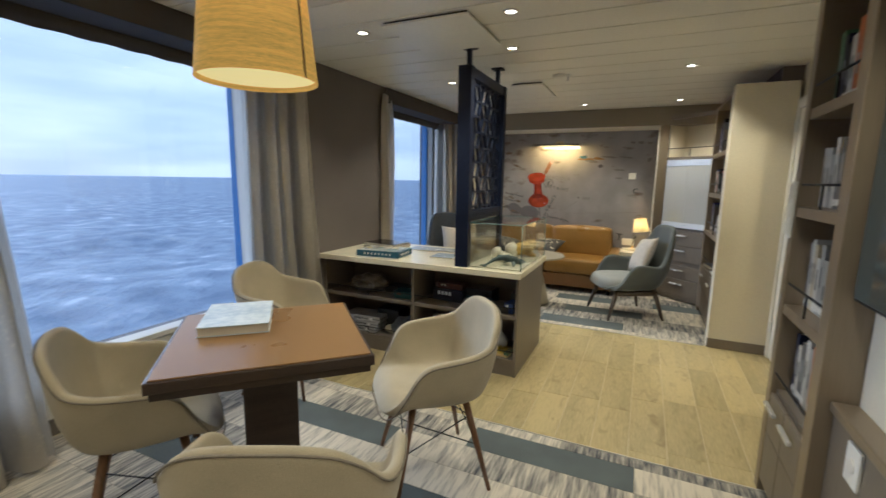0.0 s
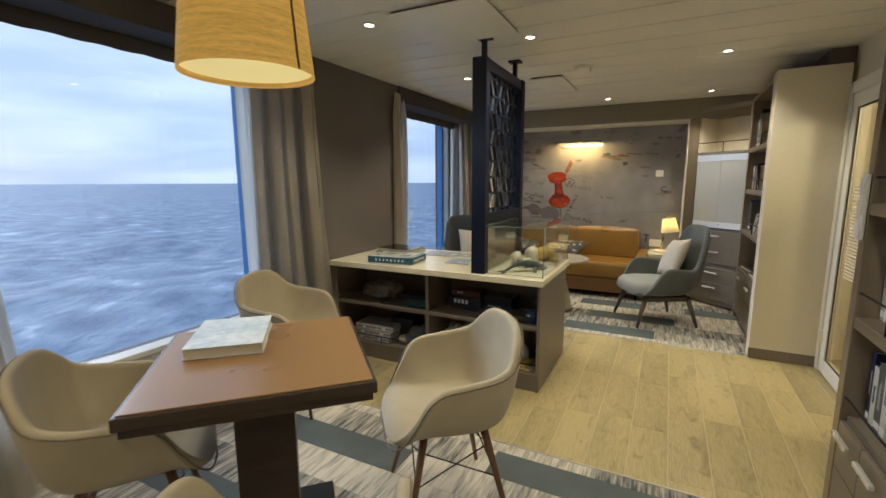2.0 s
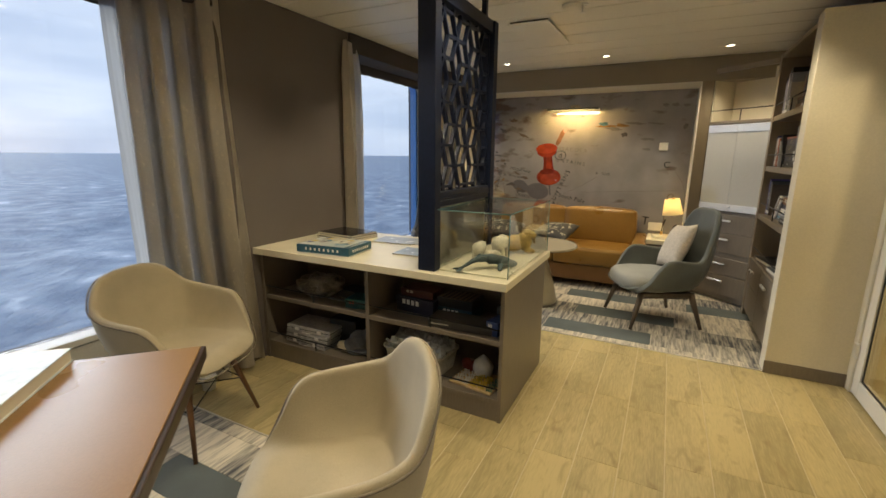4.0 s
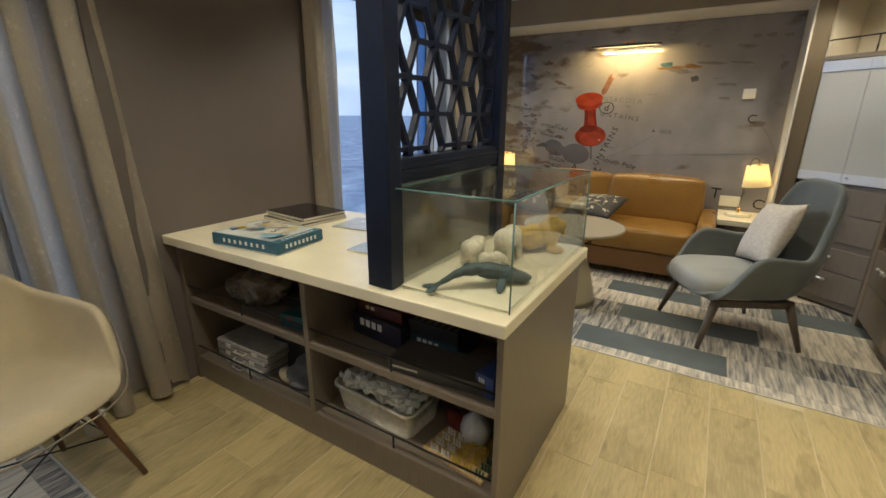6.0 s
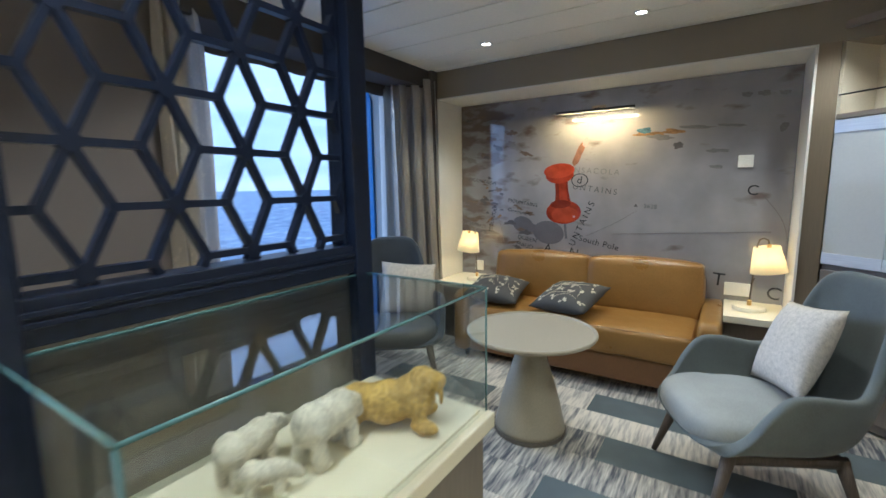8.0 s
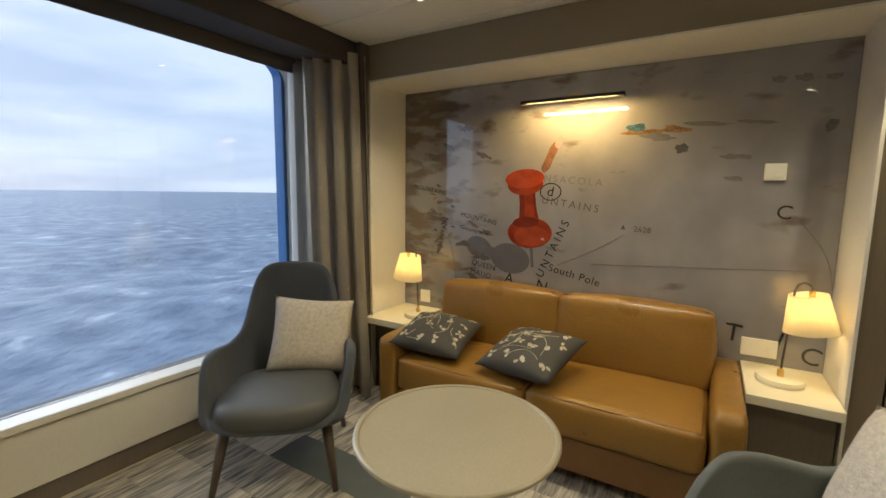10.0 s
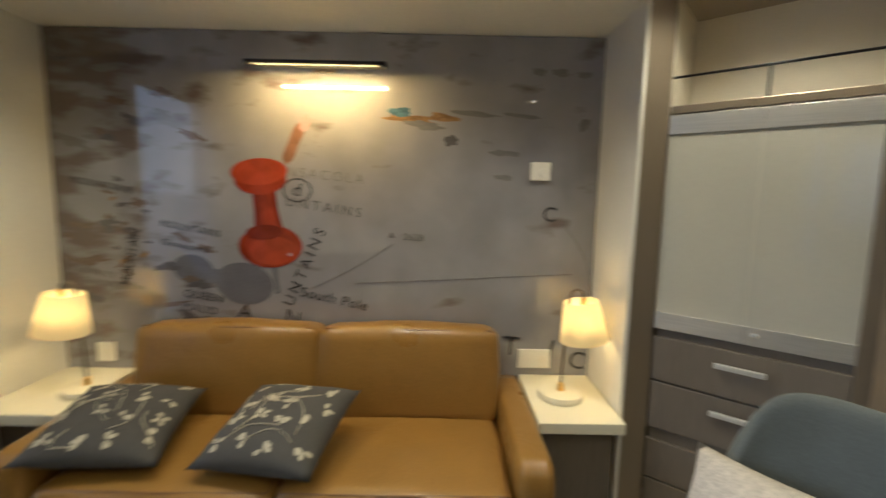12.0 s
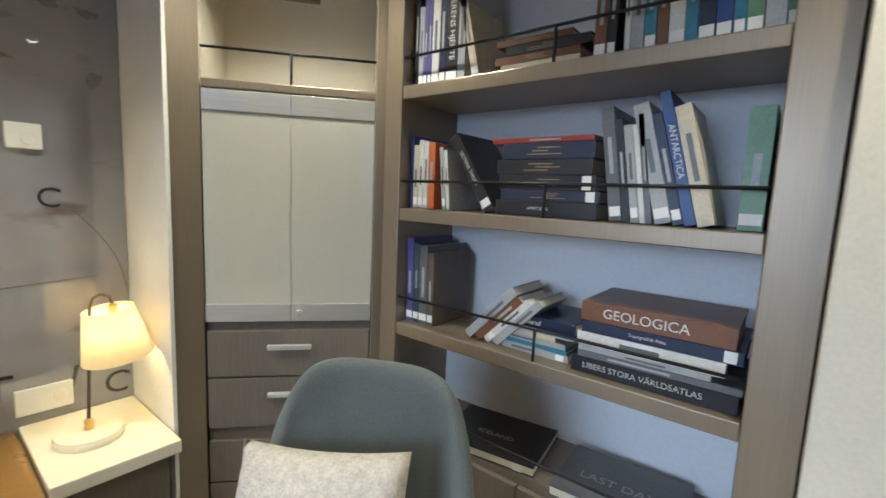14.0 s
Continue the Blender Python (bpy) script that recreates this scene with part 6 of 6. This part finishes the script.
figurine("whale_figurine", pose(-0.916, 2.956, CZ, 0, 0, 44) @ Matrix.Scale(0.9, 4), [((0.135, 0, 0.026), (0.055, 0.032, 0.023), (0, 8, 0)), ((0.085, 0, 0.042), (0.065, 0.038, 0.031), (0, 14, 0)), ((0.03, 0, 0.056), (0.065, 0.037, 0.030), (0, 8, 0)), ((-0.03, 0, 0.064), (0.058, 0.028, 0.023), (0, -4, 0)), ((-0.08, 0, 0.056), (0.045, 0.018, 0.016), (0, -18, 0)), ((-0.12, 0, 0.038), (0.042, 0.012, 0.012), (0, -28, 0)), ((-0.155, 0, 0.020), (0.034, 0.010, 0.009), (0, -28, 0)),
                                                               ((-0.182, 0.020, 0.010), (0.030, 0.016, 0.005), (0, -10, -35)), ((-0.182, -0.020, 0.010), (0.030, 0.016, 0.005), (0, -10, 35)), ((0.055, -0.052, 0.020), (0.017, 0.048, 0.006), (22, 0, -28)), ((0.055, 0.052, 0.020), (0.017, 0.048, 0.006), (-22, 0, 28)), ((-0.055, 0, 0.084), (0.014, 0.004, 0.008))], WHALE, "slate-coloured humpback whale figure in the case", 0.003)

# ---------------------------------------------------------------- things on the counter's shelves
bag = bmesh.new()
bmesh.ops.create_icosphere(bag, subdivisions=5, radius=1)
for v in bag.verts:
    k = 1 + 0.30 * noise.noise(v.co * 1.9) - 0.24 * abs(noise.noise(Vector((v.co.x * 2.0, v.co.y * 3.0, v.co.z * 4.0)))) - 0.05 * abs(noise.noise(v.co * 9.0))
    v.co = Vector((v.co.x * 0.175 * k, v.co.y * 0.12 * k, max(-0.062, v.co.z * 0.085 * k)))
for f in bag.faces:
    f.smooth = True
CAMO = mat("grey_camouflage_cloth", (0.22, 0.19, 0.15), 0.36, tone=(0.022, 0.022, 0.024), scale=11, fine=120, bump=0.3)
solid("cloth_bag", bag, CAMO, "crumpled grey camouflage cloth bag on the shelf", "bag", m=pose(-2.10, 2.99, 0.509))
SILVER = mat("silver_box_board", (0.42, 0.42, 0.43), 0.4, metal=0.3, var=0.15, scale=12, fine=60)


def carton(x, y, z, w, d, h, rz, material, label, name="game_box", bars=0, bar_m=None, lid=True):
    o = thing(name, pose(x, y, z + 0.0006, 0, 0, rz), label, "box", "boxes on the counter shelves")
    part("tray", box(-w / 2 + 0.002, w / 2 - 0.002, -d / 2 + 0.002, d / 2 - 0.002, 0, h * 0.45), material, o)
    part("lid", box(-w / 2, w / 2, -d / 2, d / 2, h * 0.45, h, 0.0015), material, o)
    for k in range(bars):
        part("printed_bar", box(-w * 0.04, w * 0.04, -0.0008, 0.0008, -h * 0.16, h * 0.16), bar_m or STICKER, o, at=pose(-w * 0.28 + w * 0.12 * k, -d / 2 - 0.0006, h * 0.68))
    return o


SH, SL = 0.447, 0.125
carton(-1.72, 2.93, SH, 0.16, 0.14, 0.055, 8, cover((0.012, 0.075, 0.085)), "small teal and red gift box on the shelf", bars=2, bar_m=cover(RED2))
carton(-1.86, 3.06, SH, 0.20, 0.14, 0.05, -4, cover(BLK), "black flat box at the back of the shelf")
for k in range(3):
    cs = thing("metal_case", pose(-2.13 + 0.012 * k, 2.945, SL + 0.0006 + 0.0445 * k, 0, 0, -3 + 3 * k), "slim silver game case with latches, stacked", "case", "silver game cases")
    part("shell", box(-0.175, 0.175, -0.10, 0.10, 0.0, 0.020, 0.004), SILVER, cs)
    part("lid", box(-0.175, 0.175, -0.10, 0.10, 0.0225, 0.043, 0.004), SILVER, cs)
    part("rubber_seal", box(-0.173, 0.173, -0.098, 0.098, 0.0195, 0.023), BLACK, cs, "black seal between lid and shell")
    for sx in (-0.09, 0.09):
        part("latch", box(sx - 0.015, sx + 0.015, -0.105, -0.1005, 0.012, 0.032, 0.001), CHROME, cs)
    part("handle", tube([(-0.035, -0.101, 0.012), (-0.032, -0.118, 0.012), (0.032, -0.118, 0.012), (0.035, -0.101, 0.012)], 0.003), CHROME, cs)
carton(-1.93, 3.06, SL, 0.20, 0.16, 0.17, 4, cover(BLK), "black box standing behind the silver cases")
FELTG = mat("grey_felt_toy", (0.12, 0.13, 0.15), 0.95, var=0.15, scale=10, fine=200, bump=0.4)
figurine("plush_toy", pose(-1.76, 2.95, SL, 0, 0, 20), [((0, 0, 0.075), (0.075, 0.055, 0.075)), ((-0.05, -0.02, 0.05), (0.06, 0.045, 0.045)), ((0.05, 0, 0.11), (0.04, 0.04, 0.05)), ((0.0, -0.05, 0.02), (0.08, 0.03, 0.018))], FELTG, "grey and white plush toy slumped on the shelf", 0.005)
ob = figurine("plush_toy", pose(-1.845, 2.895, SL, 0, 0, 0), [((0, 0, 0.04), (0.055, 0.03, 0.038)), ((0.03, 0.01, 0.05), (0.04, 0.03, 0.03))], FELT, "pale beige plush toy head on the shelf", 0.004)
carton(-1.36, 3.04, SH, 0.27, 0.16, 0.09, -6, cover((0.012, 0.012, 0.03)), "dark blue board-game box with white figures", bars=4)
carton(-1.36, 3.05, SH + 0.0915, 0.22, 0.14, 0.045, -2, cover((0.075, 0.018, 0.012)), "dark red card-game box on top of another", bars=2, bar_m=cover(CRM))
carton(-1.12, 3.07, SH, 0.22, 0.16, 0.06, -3, cover((0.015, 0.05, 0.075)), "blue puzzle box under a black game box", bars=4)
grid_box = carton(-1.12, 3.07, SH + 0.0615, 0.22, 0.16, 0.055, -3, cover(BLK), "black box with a striped lid on the shelf")
for k in range(7):
    part("lid_stripe", box(-0.007, 0.007, -0.07, 0.07, 0, 0.0008), cover((0.16, 0.13, 0.09)), grid_box, at=pose(-0.09 + 0.03 * k, 0, 0.0552, 0, 0, 0))
long = carton(-1.03, 2.915, SH, 0.36, 0.15, 0.046, 5, cover((0.065, 0.06, 0.055)), "long dark grey backgammon box with a split corner")
part("exposed_card", box(-0.17, -0.06, -0.0772, -0.0755, 0.020, 0.027), PAPER, long, "pale torn card edge")
carton(-0.835, 2.92, SH, 0.07, 0.12, 0.075, -12, cover(BLUEB), "bright blue card box at the end of the shelf", bars=3)
carton(-0.83, 3.06, SH, 0.08, 0.14, 0.12, 2, cover(GRY), "dark grey box standing at the end of the shelf")

TUBP = mat("cloudy_plastic", (0.62, 0.60, 0.53), 0.3, var=0.16, scale=14, fine=60, bump=0.05)
tub = thing("plastic_tub", pose(-1.335, 2.985, SL + 0.0006, 0, 0, -3), "cloudy white plastic tub full of grey game pieces", "tub")
tw, td, tht = 0.20, 0.115, 0.122


def rounded_ring(bm, w, d, r, z):
    out = []
    for cx, cy, a0 in ((w - r, d - r, 0), (-w + r, d - r, 90), (-w + r, -d + r, 180), (w - r, -d + r, 270)):
        out += [bm.verts.new((cx + r * math.cos(radians(a0 + 18 * k)), cy + r * math.sin(radians(a0 + 18 * k)), z)) for k in range(6)]
    return out


bm = bmesh.new()
layers = [rounded_ring(bm, w, d, r, z) for w, d, r, z in ((tw - 0.022, td - 0.022, 0.03, 0.006), (tw - 0.006, td - 0.006, 0.034, tht - 0.002), (tw + 0.008, td + 0.008, 0.04, tht), (tw + 0.008, td + 0.008, 0.04, tht - 0.012), (tw - 0.001, td - 0.001, 0.036, tht - 0.013), (tw - 0.018, td - 0.018, 0.034, 0.0))]
for p, q in zip(layers, layers[1:]):
    for k in range(len(p)):
        j = (k + 1) % len(p)
        bm.faces.new((p[k], p[j], q[j], q[k])).smooth = True
bm.faces.new(layers[0])
bm.faces.new(layers[-1][::-1])
part("tub_wall", bm, TUBP, tub, "cloudy rounded tub wall with a rolled rim")
PIECE = mat("grey_toy_plastic", (0.60, 0.62, 0.61), 0.4, var=0.15, scale=15, fine=50, per_object=0.6)
rnd = random.Random(9)
shapes = []
for k in range(3):
    b = box(-0.016, 0.016, -0.011, 0.011, -0.006, 0.006, 0.001, None, 1)
    box(-0.010 + 0.004 * k, 0.004 + 0.002 * k, -0.009, 0.009, 0.0055, 0.016 + 0.006 * k, 0.001, b, 1)
    me = bpy.data.meshes.new("toy_brick")
    b.to_mesh(me)
    b.free()
    me.materials.append(PIECE)
    shapes.append(me)
for k in range(190):
    ob = new("toy_brick", shapes[k % 3])
    ob.parent = tub
    u, v = rnd.uniform(-0.175, 0.175), rnd.uniform(-0.09, 0.09)
    s = rnd.uniform(1.0, 2.2)
    ob.matrix_local = pose(u, v, 0.108 + 0.028 * (k / 190) + 0.025 * (1 - (u / 0.19) ** 2), rnd.uniform(0, 360), rnd.uniform(0, 360), rnd.uniform(0, 360)) @ Matrix.Diagonal((s, s, s, 1))
# Darker copy of the brick plastic paints the shade between the pieces.
part("brick_fill", box(-0.172, 0.172, -0.088, 0.088, 0.010, 0.096), mat("shaded_toy_plastic", (0.22, 0.23, 0.23), 0.5, var=0.4, scale=60), tub)

chess = thing("wooden_tray", pose(-0.95, 2.95, SL + 0.0006, 0, 0, -8), "shallow wooden tray of small coloured counters", "tray")
WOODL = mat("light_wood_tray", (0.50, 0.36, 0.18), 0.5, var=0.15, scale=4, fine=30, stretch=(6, 1, 1))
part("tray_base", box(-0.13, 0.13, -0.10, 0.10, 0, 0.012, 0.002), WOODL, chess)
for k in range(60):
    col = (WHT, WHT, (0.5, 0.36, 0.03), (0.5, 0.36, 0.03), DGRN)[k // 12]
    px = -0.10 + 0.05 * (k // 12) + 0.013 * (k % 3)
    py = -0.08 + 0.034 * ((k % 12) // 3)
    part("counter_piece", lathe([(0.006, 0.0), (0.003, 0.012), (0.005, 0.020), (0.002, 0.025)], 8), cover(col), chess, at=pose(px, py, 0.0125))
sack = bmesh.new()
bmesh.ops.create_icosphere(sack, subdivisions=3, radius=1)
for v in sack.verts:
    k = 1 + 0.12 * noise.noise(v.co * 3)
    neck = max(0.0, v.co.z)
    v.co = Vector((v.co.x * 0.06 * k * (1 - 0.75 * neck ** 2), v.co.y * 0.05 * k * (1 - 0.75 * neck ** 2), max(-0.05, v.co.z * 0.075)))
for f in sack.faces:
    f.smooth = True
solid("drawstring_bag", sack, mat("grey_cotton", (0.52, 0.53, 0.54), 0.9, var=0.1, scale=20, fine=200, bump=0.4), "small grey cotton drawstring bag in the tray", "bag", m=pose(-0.945, 3.01, SL + 0.063))
figurine("red_cloth", pose(-1.03, 3.04, SL), [((0, 0, 0.03), (0.06, 0.04, 0.03)), ((0.03, 0.01, 0.045), (0.035, 0.03, 0.03)), ((-0.03, 0.0, 0.05), (0.03, 0.03, 0.028))], cover((0.14, 0.02, 0.015), 0.8), "crumpled dark red cloth pouch in the shelf", 0.004)

# small pot on the floor under the curtain
pot = thing("waste_pot", pose(-2.395, 2.335, 0.004), "small pale grey pot standing on the floor by the curtain", "pot")
part("pot_wall", lathe([(0.034, 0.0), (0.042, 0.075), (0.044, 0.082), (0.040, 0.080), (0.033, 0.006)], 28), WHITE, pot, smooth=True)

# corridor things seen through the door
cbx = thing("corridor_cabinet", pose(2.2, 3.9, 0), "pale corridor cabinet beyond the glass door", "cabinet")
part("body", box(-0.2, 0.19, -0.5, 0.5, 0.06, 1.1, 0.006), CREAM, cbx)
part("plinth", box(-0.18, 0.19, -0.48, 0.48, 0, 0.06), BROWN, cbx)


# ---------------------------------------------------------------- floor pieces
def pieces(name, parent, spots, material, bevel=0.0015, h=0.012, label=""):
    """Alike flat pieces, each an object; pieces of one size share a mesh."""
    meshes = {}
    for x, y, w, d in spots:
        key = (round(w, 3), round(d, 3))
        if key not in meshes:
            bm = box(-w / 2, w / 2, -d / 2, d / 2, -h, 0, bevel, None, 1)
            me = bpy.data.meshes.new(name)
            bm.to_mesh(me)
            bm.free()
            me.materials.append(material)
            meshes[key] = me
        ob = new(name, meshes[key])
        ob.parent = parent
        ob.location = (x, y, 0)
        tagged(ob, label)


boards = thing("plank_floor", pose(0, 0, 0), "pale oak plank floor with light joints", "floor", kind="structure")
spots, pw, rnd = [], 0.186, random.Random(4)
x = -2.79
while x < 1.0:
    w = min(pw, 1.0 - x)
    y = 2.185 - rnd.uniform(0, 0.6)
    while y < 4.15:
        y0, y1 = max(y, 2.185), min(y + 0.62, 4.15)
        if y1 - y0 > 0.05:
            spots.append((x + w / 2, (y0 + y1) / 2, w - 0.005, y1 - y0 - 0.002))
        y += 0.62
    x += pw
pieces("plank", boards, spots, OAK)


def carpet(name, x0, x1, y0, y1, greys, seed, bh=0.195):
    c = thing(name, pose(0, 0, 0), "carpet of streaked beige and grey-teal planks", "carpet", kind="structure")
    rnd = random.Random(seed)
    plain, grey = [], list(greys)
    y = y0
    row = 0
    while y < y1 - 0.02:
        d = min(bh, y1 - y)
        x = x0 - (row % 4) * 0.205
        while x < x1:
            a, b = max(x, x0), min(x + 0.82, x1)
            if b - a > 0.02:
                yc = y + d / 2
                spans = sorted((g[0] - g[2] / 2, g[0] + g[2] / 2) for g in greys if abs(g[1] - yc) < 0.09)
                cuts, at = [], a
                for g0, g1 in spans:
                    if g1 > at and g0 < b:
                        cuts.append((at, max(at, g0)))
                        at = min(b, max(at, g1))
                cuts.append((at, b))
                for p, q in cuts:
                    if q - p > 0.02:
                        plain.append(((p + q) / 2, yc, q - p - 0.001, d - 0.001))
            x += 0.82
        y += d
        row += 1
    pieces("carpet_plank", c, plain, RUG, 0.001)
    pieces("carpet_plank", c, [(g[0], g[1], g[2] - 0.001, g[3] - 0.001) for g in grey], TEAL, 0.001, 0.012, "plain grey-teal carpet plank")


def rows_from(y0, k):
    return y0 + 0.195 * (k + 0.5)


near0 = 2.100 - 0.195 * 24
carpet("carpet_near_edge", -2.79, 1.0, 2.1005, 2.175, [], 5, 0.0745)
carpet("carpet_near", -2.79, 1.0, near0, 2.100, [(-0.375, rows_from(near0, 23), 0.82, 0.195), (-1.585, rows_from(near0, 22), 0.82, 0.195), (-0.75, rows_from(near0, 20), 0.82, 0.195), (-1.95, rows_from(near0, 19), 0.82, 0.195),
                                                 (0.3, rows_from(near0, 20), 0.5, 0.195), (-1.2, rows_from(near0, 16), 0.82, 0.195)], 1)
far0 = 4.16
carpet("carpet_far_edge", -2.79, 0.998, far0, 4.25, [], 3, 0.09)
FR = 0.235
carpet("carpet_far", -2.79, 0.998, 4.25, 6.26, [(-0.515, 4.25 + FR * 0.5, 0.80, FR), (-0.35, 4.25 + FR * 2.5, 0.80, FR), (-0.595, 4.25 + FR * 4.5, 0.64, FR), (-1.70, 4.25 + FR * 1.5, 0.80, FR), (-1.9, 4.25 + FR * 3.5, 0.80, FR), (0.45, 4.25 + FR * 4.5, 0.60, FR)], 2, FR)
for y in (2.1785, 4.1555):
    structure("trim", box(-2.79, 0.998, y - 0.003, y + 0.0045, -0.011, 0.003), STEEL, "slim metal strip between carpet and planks", "trim")
